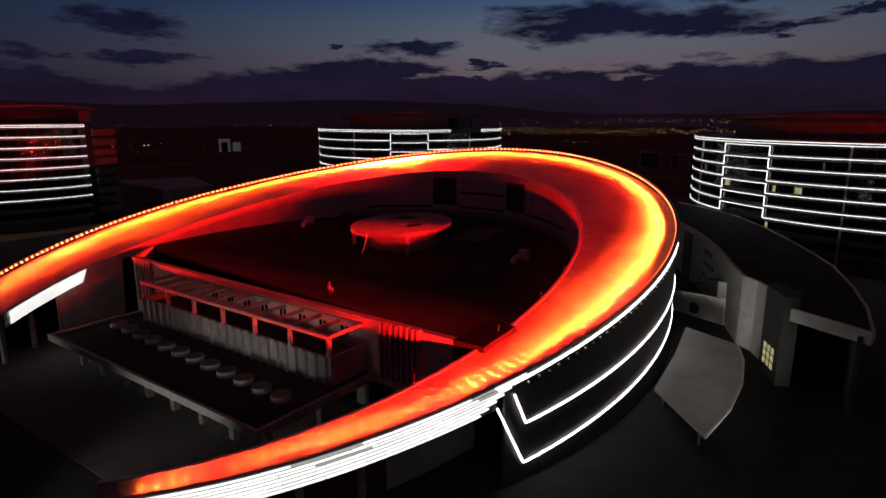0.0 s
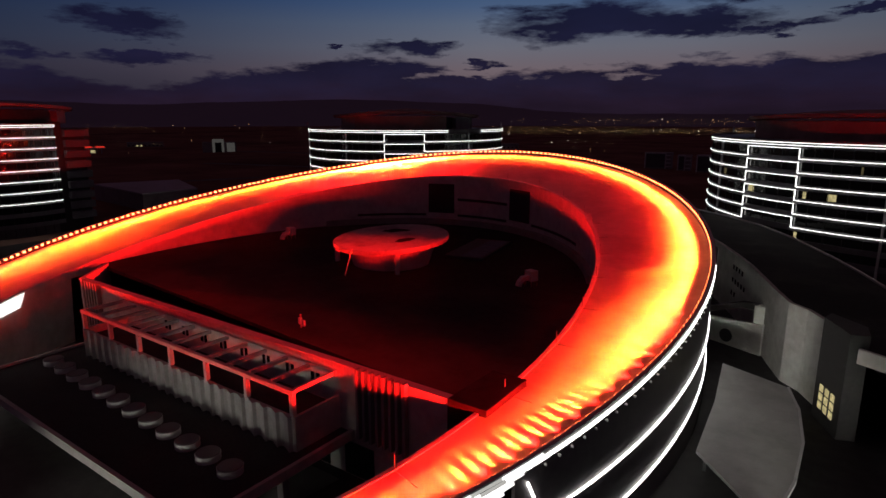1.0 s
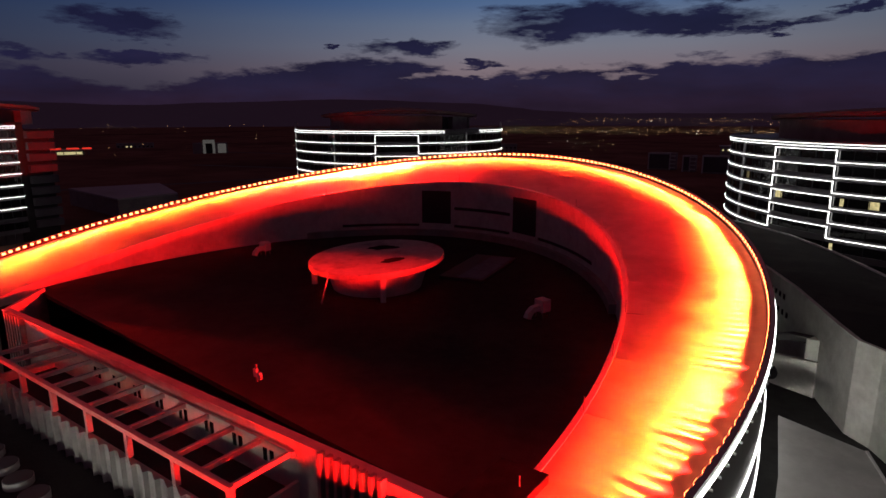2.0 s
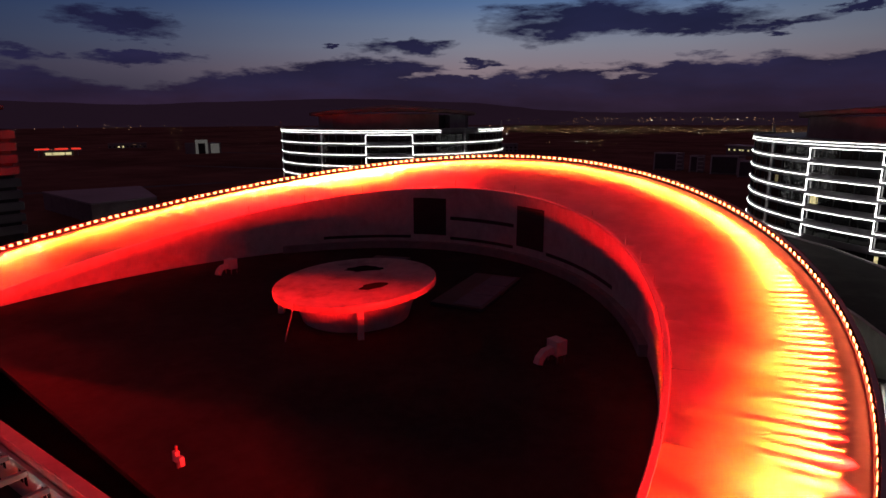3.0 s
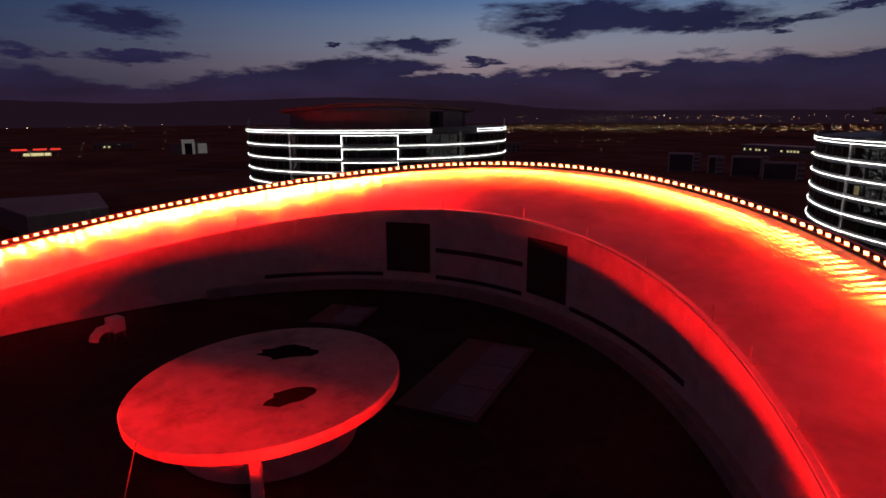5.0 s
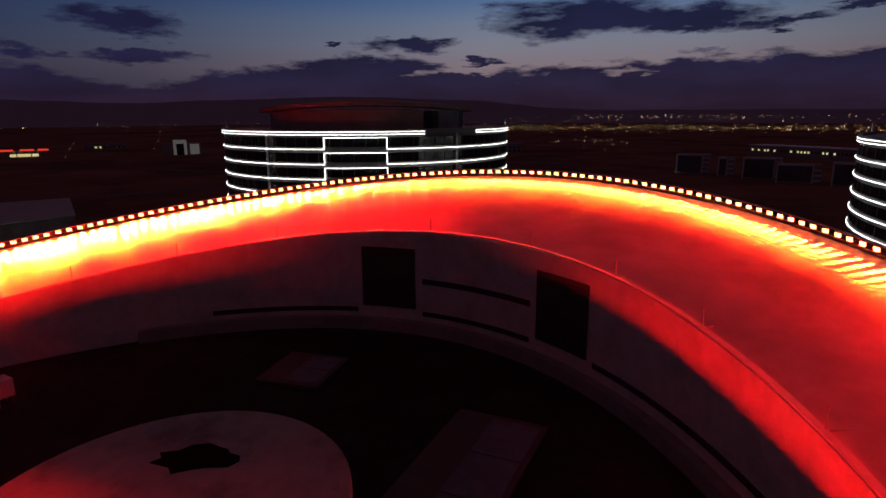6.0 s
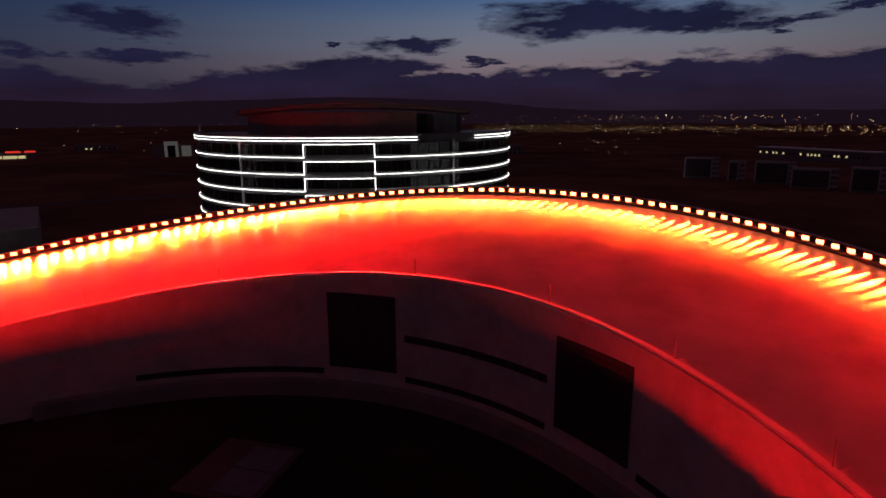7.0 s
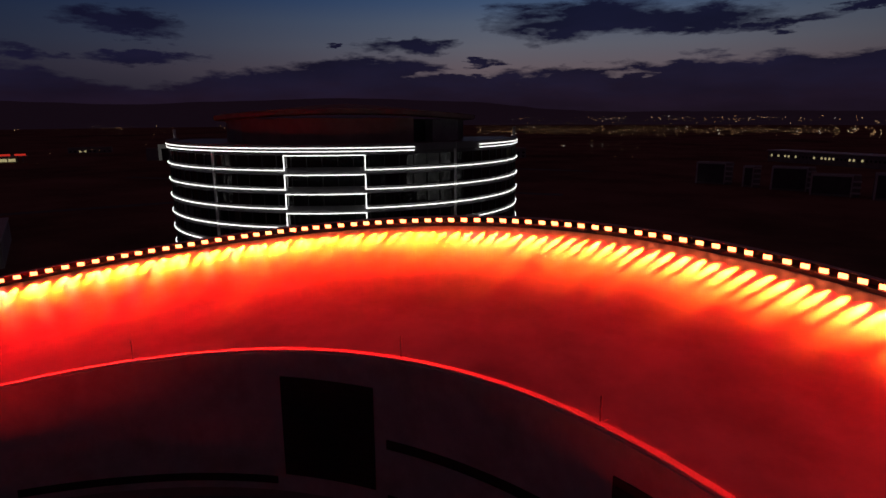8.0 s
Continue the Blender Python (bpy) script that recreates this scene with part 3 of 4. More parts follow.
# white line lights on the outer wall
def ring_lines():
    part("led_line", bar([on_outer(d, 0.86, lambda y: lamp_line(y) - 0.28) for d in degs(71, 118, 0.75)], 0.14, 0.28), M["led_white"], ring, "white line light under the roof edge")
    a = [on_outer(d, 0.7, lambda y: 10.05 + 0.082 * y) for d in degs(62, 114.0, 0.75)]
    a += [on_outer(114.3, 0.7, 7.5), on_outer(115.9, 0.75, 11.5)]
    part("led_line", bar(a, 0.14, 0.2), M["led_white"], ring)
    b = [on_outer(d, 0.7, lambda y: 4.58 + 0.067 * y) for d in degs(62, 114.2, 0.75)]
    b += [on_outer(114.5, 0.7, 2.55), on_outer(118.0, 0.75, 10.5)]
    part("led_line", bar(b, 0.14, 0.2), M["led_white"], ring)
    # stacked strips on the tail, every one a bar on the fascia
    bm = bmesh.new()
    band(bm, OUTER, degs(118.0, RIGHT_END, 1.0), lambda d, x, y: lamp_line(y) - 2.6 * min(1, 0.3 + (RIGHT_END - d) / 18), lambda d, x, y: plane(y) - 0.203, 0.1, 0.6)
    part("fascia", bm, M["strip_back"], ring, "grey fascia of the roof tail behind strip lights")
    rnd = random.Random(12)
    for k in range(7):
        d0, last = 114.5 + 0.9 * k, RIGHT_END - 1 - k * 1.7
        while d0 < last - 0.4:
            d1 = min(last, d0 + rnd.uniform(2.0, 6.0))
            worn = rnd.random() < 0.12
            part("led_strip", bar([on_outer(d, 0.72 if k > 1 else 0.86, lambda y: lamp_line(y) + 0.1 - 0.4 * k) for d in degs(d0, d1 - 0.05, 0.8)], 0.14, 0.2 + rnd.uniform(0.0, 0.06)),
                 M["led_strip_dim" if worn else "led_strip"], ring, "dimmer length of strip light" if worn else "")
            d0 = d1
    # the other tail, on its inner side
    bm = bmesh.new()
    band(bm, INNER, degs(LEFT_END, -131.2, 1.0), lambda d, x, y: lip_line(y) - 2.5, lambda d, x, y: lip_line(y) - 0.9, -0.25, -0.01)
    part("fascia", bm, M["strip_back"], ring, "grey fascia of the roof tail behind strip lights")
    for k in range(6):
        part("led_strip", bar([on_inner(d, -0.5, lambda y: lip_line(y) - 0.25 - 0.38 * k) for d in degs(LEFT_END + 1, -131.6 - 0.25 * k, 1.0)], 0.14, 0.17), M["led_strip"], ring)
    # small brackets under the line light
    br = part("bracket", boxes((-0.05, 0.05, -0.15, 0.12, -0.2, 0.0)), M["white_metal"], ring)
    first = True
    for i in range(26):
        d = 78 + i * 1.45
        x, y = reach(OUTER, d, 0.9)
        n = normal_at(OUTER, d)
        m = Matrix.LocRotScale((x, y, plane(y) - 0.35), Euler((0, 0, math.atan2(-n.x, n.y))), None)
        if first:
            br.matrix_basis, first = m, False
        else:
            again(br, m)


ring_lines()


# columns that carry the two tails
def tail_columns():
    for ell, off, lo, hi in ((INNER, 3.0, 131, 147), (INNER, 4.0, -150, -143)):
        for d in degs(lo, hi, 5.0):
            x, y = reach(ell, d, off * (0.6 if abs(d) > 140 else 1))
            c = part("column", disc(0.45, 0, lip_line(y) - 0.9, 20), M["concrete"], ring)
            c.matrix_basis = at(x, y)


tail_columns()


# dark panels and slots on the inner wall
def wall_panels():
    def deg_at_x(x):
        lo, hi = -60.0, 60.0
        for _ in range(40):
            mid = (lo + hi) / 2
            if reach(INNER, mid)[0] < x:
                lo = mid
            else:
                hi = mid
        return lo
    for x0, x1 in ((-16.75, -9.95), (7.3, 14.3)):
        d0, d1 = deg_at_x(x0), deg_at_x(x1)
        bm = bmesh.new()
        band(bm, INNER, degs(d0, d1, 1.0), lambda d, x, y: 16.4, lambda d, x, y: 24.2, -0.42, -0.302)
        pan = part("louvre_panel", bm, M["louvre"], ring, "tall dark louvred opening in the court wall")
        for k in range(14):
            z = 16.75 + 0.53 * k
            part("slat", bar([on_inner(d, -0.47, z) for d in degs(d0 + 0.2, d1 - 0.2, 1.5)], 0.1, 0.2), M["louvre"], pan)
    for x0, x1, z0, z1 in ((-9.0, 6.4, 19.8, 20.5), (-9.0, 6.3, 15.6, 16.2), (-31.5, -17.4, 15.5, 16.1), (15.1, 33.0, 15.9, 16.5)):
        bm = bmesh.new()
        band(bm, INNER, degs(deg_at_x(x0), deg_at_x(x1), 1.0), lambda d, x, y: z0, lambda d, x, y: z1, -0.36, -0.302)
        part("window_slot", bm, M["louvre"], ring, "narrow dark strip window")
    bm = bmesh.new()
    band(bm, INNER, degs(deg_at_x(-36), deg_at_x(43.5), 1.0), lambda d, x, y: COURT, lambda d, x, y: 14.9, -1.4, -0.302)
    part("ledge", bm, M["render_grey"], ring, "low ledge at the foot of the court wall")


wall_panels()


# the court's flat roof and the entrance front
def court():
    pts = [reach(INNER, d, -0.02)[:2] for d in degs(-111.5, 114.5, 2.0)]
    pts = [(x, max(y, -27.6)) for x, y in pts]
    part("court_roof", prism(pts, COURT - 0.6, COURT), M["court_roof"], ring, "dark flat bitumen roof inside the ring")
    # entrance wall with its coping
    part("front_wall", boxes((-31.0, 49.0, -28.4, -27.62, 0.0, 13.7)), M["render_white"], ring, "white rendered entrance front")
    part("coping", boxes((-31.2, 49.2, -28.55, -27.45, 13.7, 13.95), bevel=0.04), M["render_white"], ring)
    # wall back to the ring on both sides
    part("side_wall", prism([(48.6, -28.6), (49.9, -21.9), (54.0, -21.9), (53.2, -28.6)], 0, lambda x, y: 14.0 if y < -25 else 15.0), M["flat_roof"], ring, "raised return wall between the front and the ring")
    part("side_wall", prism([(-31.0, -28.3), (-39.0, -20.0), (-38.4, -19.8), (-30.6, -27.9)], 0, 14.0), M["render_white"], ring)
    # vertical fins
    fin = part("fin", boxes((-0.2, 0.2, -0.75, 0.0, 5.6, 14.2), bevel=0.04), M["render_grey"], ring, "tall grey vertical fin")
    fin.matrix_basis = at(36.4, -28.42)
    for i in range(1, 8):
        again(fin, at(36.4 + 0.97 * i, -28.42))
    for i in range(6):
        again(fin, at(-28.6 + 0.97 * i, -28.42))
    # small paired windows above the terrace
    for i in range(8):
        x = -4.0 + 4.6 * i
        for dx in (0.0, 0.95):
            w = part("window", boxes((x + dx, x + dx + 0.55, -28.46, -28.38, 10.4, 11.7)), M["glass"], ring) if (i, dx) == (0, 0.0) else again(ring_win, at(4.6 * i + dx, 0))
            if (i, dx) == (0, 0.0):
                ring_win = w
    # ground floor openings under the canopy
    for i in range(9):
        x = -24 + 7.2 * i
        part("doorway", boxes((x, x + 4.6, -28.5, -28.38, 0.2, 4.4)), M["glass"], ring)


court()

# ---- the lamps on the parapet ----
def fall(d):
    """How steeply the roof falls inwards from the edge, in radians."""
    o, i = Vector(reach(OUTER, d)), Vector(reach(INNER, d))
    return math.atan2(plane(o.y) - lip_line(i.y) + 0.12, max(4.0, (o - i).length))



def tip(d):
    """How far the lamps are tipped down onto the roof, in degrees: more on the narrow tails."""
    return float(np.interp(d, (-150, -110, -60, 0, 40, 95, 118, 150), (12.5, 8.5, 8.0, 9.8, 10.5, 9.5, 14.0, 17.0)))


def floodlights():
    """Box floodlights on the parapet, each throwing a narrow red beam across the roof."""
    def spot(name, power, colour, cone, size=0.1):
        li = bpy.data.lights.new(name, "SPOT")
        li.energy, li.color, li.shadow_soft_size, li.spot_size, li.spot_blend = power, colour, size, radians(cone), 1.0
        return li
    levels = (1.0, 0.75, 0.5, 0.33, 0.2, 0.12)
    beams = [spot("red_beam", BEAM_POWER * k, (1.0, 0.085, 0.008), 15.5, 0.2) for k in levels]
    far_beams = [spot("wide_red_beam", BEAM_POWER * 1.1, (1.0, 0.068, 0.003), cone, 0.2) for cone in (16.5, 17.5, 18)]
    spills = [spot("red_spill", SPILL_POWER * k, (1.0, 0.006, 0.005), 42) for k in levels]
    wide = [spot("wide_red_spill", SPILL_POWER * k, (1.0, 0.006, 0.005), 66) for k in levels]

    def level(k):
        return min(range(len(levels)), key=lambda i: abs(levels[i] - k))
    # even spacing along the edge, a little uneven as mounted
    rnd = random.Random(21)
    dd = degs(LEFT_END + 4, RIGHT_END - 2.5, 0.02)
    pts = [Vector(reach(OUTER, d, 0.3)) for d in dd]
    first, lamps, run, last, gap = None, [], 0.0, pts[0], 1.42
    for d, p in zip(dd, pts):
        run += (p - last).length
        last = p
        if run < gap:
            continue
        run, gap = 0.0, 1.42 * rnd.uniform(0.93, 1.07)
        n = normal_at(OUTER, d)
        ang = math.atan2(n.x, -n.y)      # local +y looks inward
        m = Matrix.LocRotScale((p.x, p.y, plane(p.y) + 0.34), Euler((-fall(d), 0, ang)), None)
        if first is None:
            first = thing("floodlight", "small red box floodlight on the black roof parapet", "floodlight", "floodlights round the roof edge", at=m)
            part("housing", boxes((-0.37, 0.37, -0.02, 0.12, 0.03, 0.5), bevel=0.02), M["black_trim"], first)
            part("lens", boxes((-0.33, 0.33, 0.121, 0.16, 0.07, 0.46)), M["lamp_lens"], first, "glowing red-orange lens")
            part("foot", boxes((-0.1, 0.1, -0.1, 0.1, 0.0, 0.032)), M["steel"], first)
            lamps.append((first, d))
        else:
            lamps.append((copy_thing(first, m), d))
    for i, (ob, d) in enumerate(lamps):
        turn = rnd.uniform(-0.03, 0.03)
        drop = math.tan(radians(tip(d) + rnd.uniform(-0.6, 0.6)))
        li = new("beam", beams[level(np.interp(d, (-150, -125, -100, 92, 112, 145), (0.2, 0.5, 1.0, 1.0, 0.33, 0.12)))])
        if -108 < d < -12:       # the deep side of the roof, with wider beams
            li.data = far_beams[0 if d > -24 else 1 if d > -36 else 2]
        li.parent = ob
        li.matrix_basis = look((0, 0.3, 0.3), (4.0 * turn, 4.3, 0.3 - 4.0 * drop))
        if i % 2:
            continue
        li = new("spill", (wide if abs(d) > 84 else spills)[level(np.interp(d, (-150, -135, -122, 118, 132, 148), (0.2, 0.5, 1.0, 1.0, 0.33, 0.12)))])
        li.parent = ob
        li.matrix_basis = look((0, 0.25, 0.38), (0, 4.25, 0.38 - 4.0 * math.tan(radians(4.0))))


floodlights()


# ---- things on the court roof ----
def roof_pavilion():
    """A round tank house: a wide, slightly tilted concrete disc on a drum, with short posts and a ladder."""
    t = thing("round_roof_pavilion", "round stained concrete pavilion on a drum, lit red", "pavilion", at=at(4.35, 14.66, COURT))
    part("drum", disc(8.9, 0, 4.45, 64, r0=7.5), M["render_white"], t, "pale round wall under the slab")
    slab = part("slab", disc(11.45, -0.85, 0, 80, bevel=0.12), M["disc_top"], t, "wide round concrete slab with dark water stains")
    slab.matrix_basis = pose(0, 0, 5.22, 3.3, -1.4, 0)
    rnd = random.Random(5)
    for cx, cy, a, b, rz, n in ((4.6, -1.2, 2.0, 1.25, 60, 15), (-2.6, 4.6, 2.9, 1.5, 35, 17)):
        pts = []
        for i in range(n):
            w = 2 * math.pi * i / n
            k = 0.78 + 0.42 * rnd.random()
            u, v = a * k * math.cos(w), b * k * math.sin(w)
            pts.append((cx + u * math.cos(radians(rz)) - v * math.sin(radians(rz)), cy + u * math.sin(radians(rz)) + v * math.cos(radians(rz))))
        part("puddle", prism(pts, 0.001, 0.012), M["damp"], slab, "dark ragged water stain")
    for x, y, h in ((7.3, -6.9, 3.9), (-9.4, -5.6, 3.9), (-4.8, 9.0, 4.9)):
        p = part("post", boxes((-0.42, 0.42, -0.42, 0.42, 0, h), bevel=0.05), M["render_white"], t)
        p.matrix_basis = at(x, y, 0, math.degrees(math.atan2(y, x)))
    lad = thing("ladder", "thin steel ladder leaning on the round slab", "ladder", at=at(4.75, 2.5, COURT, -35))
    for x in (-0.28, 0.28):
        part("rail", bar([(x, -0.9, 0), (x, 0.5, 4.9)], 0.08, 0.08), M["steel"], lad)
    for i in range(13):
        z = 0.35 + i * 0.34
        part("rung", bar([(-0.28, -0.9 + 1.4 * z / 4.9, z), (0.28, -0.9 + 1.4 * z / 4.9, z)], 0.04, 0.04), M["steel"], lad)


roof_pavilion()


def roof_vent(x, y, rz, s=1.0):
    t = thing("roof_vent", "pale metal roof fan box with a bent duct", "roof vent", "roof vents", at=at(x, y, COURT, rz))
    part("box", boxes((-0.9 * s, 0.9 * s, -0.8 * s, 0.8 * s, 0.9, 2.7), bevel=0.06), M["white_metal"], t)
    part("duct", bar([(0, -0.8 * s, 1.6), (0, -2.0 * s, 1.5), (0, -2.7 * s, 0.9), (0, -2.9 * s, 0.3)], 0.8, 0.8), M["white_metal"], t)
    for dx in (-0.7, 0.7):
        for dy in (-0.6, 0.6):
            part("leg", boxes((dx * s - 0.06, dx * s + 0.06, dy * s - 0.06, dy * s + 0.06, 0, 0.9)), M["steel"], t)
    return t


roof_vent(35.0, 15.6, -20)
roof_vent(-30.4, 18.8, 4)


def skylight(x, y, rz, w, l, panes, label):
    t = thing("roof_skylight", label, "skylight", "skylights on the court roof", at=at(x, y, COURT, rz))
    part("curb", boxes((-w, w, -l, l, 0, 0.5), bevel=0.05), M["facade_dark"], t)
    step = (2 * l - 1.2) / panes
    for i in range(panes):
        part("pane", boxes((-w * 0.15, w * 0.88, -l + 0.6 + step * i, -l + 0.45 + step * (i + 1), 0.5, 0.56)), M["skylight_sheet"], t, "dull bluish sheet")


skylight(12.7, 34.3, 11, 4.2, 9.4, 3, "low flat skylight with dull bluish sheets on the dark roof")
skylight(-12.2, 40.6, 20, 3.6, 3.9, 2, "small low skylight with dull bluish sheets")
t = thing("roof_antenna", "small red-lit antenna mast on the roof", "antenna", at=at(19.3, -22.0, COURT))
part("mast", boxes((-0.08, 0.08, -0.08, 0.08, 0, 2.0)), M["steel"], t)
part("box", boxes((-0.35, 0.15, -0.2, 0.2, 0.6, 1.5), bevel=0.03), M["white_metal"], t)
part("box", boxes((0.35, 0.75, -0.2, 0.2, 0.4, 1.2), bevel=0.03), M["white_metal"], t)

# thin lightning rods on the inner lip
def rods():
    first = None
    for d in (-49, -37.5, -26, -7.4, 5.6, 16.5, 27.3, 40.3, 47.5, 56, 65, 76, 88, 99, 110.9, 124.7):
        x, y = reach(INNER, d, 0.25)
        n = normal_at(INNER, d)
        m = at(x, y, lip_line(y) - 0.12, math.degrees(math.atan2(-n.x, n.y)))
        if first is None:
            first = thing("lightning_rod", "thin upright rod at the inner roof edge", "rod", "rods along the roof edge", at=m)
            part("rod", boxes((-0.04, 0.04, -0.04, 0.04, 0, 1.7)), M["steel"], first)
            part("base", boxes((-0.2, 0.2, -0.2, 0.2, 0.0, 0.1)), M["concrete"], first)
            part("cable", boxes((-0.05, 0.05, 0.2, 3.2, 0.05, 0.13)), M["steel"], first)
        else:
            copy_thing(first, m)


rods()


# ---- entrance canopy, terrace and pergola ----
def canopy():
    t = thing("entrance_canopy", "flat dark canopy roof with a white edge over the entrance", "canopy")
    part("deck", boxes((-19.6, 34.7, -48.9, -28.42, 5.1, 5.75)), M["gravel_roof"], t, "dark gravelled deck")
    bm = bmesh.new()
    for d in ((-20.1, 35.2, -49.4, -48.9, 5.0, 6.1), (-20.1, -19.6, -48.9, -28.42, 5.0, 6.1), (34.7, 35.2, -48.9, -28.42, 5.0, 6.1)):
        add_box(bm, *d)
    part("rim", bm, M["render_white"], t, "white edge beam")
    for i in range(8):
        x = -17 + 7.0 * i
        for y in (-45.5, -36.5):
            part("column", boxes((x - 0.5, x + 0.5, y - 0.5, y + 0.5, 0.1, 5.1), bevel=0.05), M["render_grey"], t)


canopy()


def downlights():
    first = None
    for i in range(6):
        for y in (-41.0,):
            m = at(-17.5 + 9.6 * i, y, 5.1)
            if first is None:
                first = thing("downlight", "round white downlight under the entrance canopy", "downlight", "downlights under the canopy", at=m)
                part("ring", disc(0.42, -0.1, 0.0, 24), M["white_metal"], first)
                part("lens", disc(0.34, -0.14, -0.1, 24), M["downlight"], first, "glowing white lens")
            else:
                copy_thing(first, m)


downlights()


def domes():
    first = None
    for i in range(12):
        m = at(-15.4 + 4.16 * i, -39.9 - 0.17 * i, 5.75)
        if first is None:
            first = thing("round_skylight", "low round white skylight on the dark canopy deck", "skylight", "skylights in a row on the canopy", at=m)
            part("curb", disc(1.35, 0, 0.75, 40), M["white_metal"], first, "white round upstand")
            part("lid", disc(1.3, 0.75, 0.86, 40, bevel=0.05), M["spandrel"], first, "grey flat lid")
        else:
            copy_thing(first, m)


domes()


def terrace():
    t = thing("terrace", "raised terrace with a pleated white parapet on the canopy", "terrace")
    part("deck", boxes((-15.4, 32.6, -34.9, -28.42, 8.4, 8.7)), M["gravel_roof"], t)
    # pleated front: one folded sheet per pleat
    n = 24
    w = (33.0 + 15.8) / n
    bm = bmesh.new()
    pts = [(0, 0), (w * 0.72, -0.55), (w * 0.78, -0.1), (w, 0.0), (w, 0.25), (0, 0.25)]
    add_prism(bm, pts, 5.76, 9.9)
    pl = part("pleat", bm, M["render_white"], t, "folded white parapet panel")
    pl.matrix_basis = at(-15.8, -35.2)
    for i in range(1, n):
        again(pl, at(-15.8 + i * w, -35.2))
    part("side_parapet", boxes((32.62, 33.0, -34.94, -28.42, 5.76, 9.9)), M["render_white"], t)
    part("side_parapet", boxes((-15.8, -15.42, -34.94, -28.42, 5.76, 9.9)), M["render_white"], t)


terrace()


def pergola():
    t = thing("pergola", "white open beam pergola over the terrace", "pergola")
    for i in range(7):
        x = -15.2 + 7.95 * i
        part("column", boxes((x - 0.28, x + 0.28, -35.25, -34.7, 9.9, 12.4), bevel=0.03), M["render_white"], t)
    part("front_beam", boxes((-15.6, 32.9, -35.3, -34.75, 12.4, 12.95), bevel=0.03), M["render_white"], t)
    part("back_beam", boxes((-15.6, 32.9, -28.9, -28.56, 12.4, 12.95), bevel=0.03), M["render_white"], t)
    for i in range(13):
        x = -15.3 + 3.98 * i
        part("beam", boxes((x - 0.2, x + 0.2, -34.75, -28.9, 12.42, 12.93), bevel=0.03), M["render_white"], t)


pergola()


# ---- fill light masts added out of view ----
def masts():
    # unseen lamps, added to brighten the canopy, plaza and annex walls
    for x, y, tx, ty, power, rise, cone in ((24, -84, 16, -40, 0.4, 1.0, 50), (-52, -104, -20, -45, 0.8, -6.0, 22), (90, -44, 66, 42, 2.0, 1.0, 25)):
        t = thing("floodlight_mast", "unseen grey mast added to give white fill light", "mast", "masts round the forecourt", at=at(x, y, 0.06, math.degrees(math.atan2(-(tx - x), ty - y))))
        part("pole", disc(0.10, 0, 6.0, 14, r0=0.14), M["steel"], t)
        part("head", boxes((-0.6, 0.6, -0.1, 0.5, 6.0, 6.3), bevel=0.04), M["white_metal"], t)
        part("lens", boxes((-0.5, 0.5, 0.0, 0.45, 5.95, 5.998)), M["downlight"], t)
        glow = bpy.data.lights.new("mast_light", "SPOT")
        glow.energy, glow.color, glow.shadow_soft_size, glow.spot_size, glow.spot_blend = FILL_MAST_POWER * power, (1.0, 0.97, 0.88), 0.4, radians(cone), 1.0
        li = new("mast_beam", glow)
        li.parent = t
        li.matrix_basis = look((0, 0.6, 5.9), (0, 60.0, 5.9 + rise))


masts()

# ---- towers ----
STOREY = 3.78


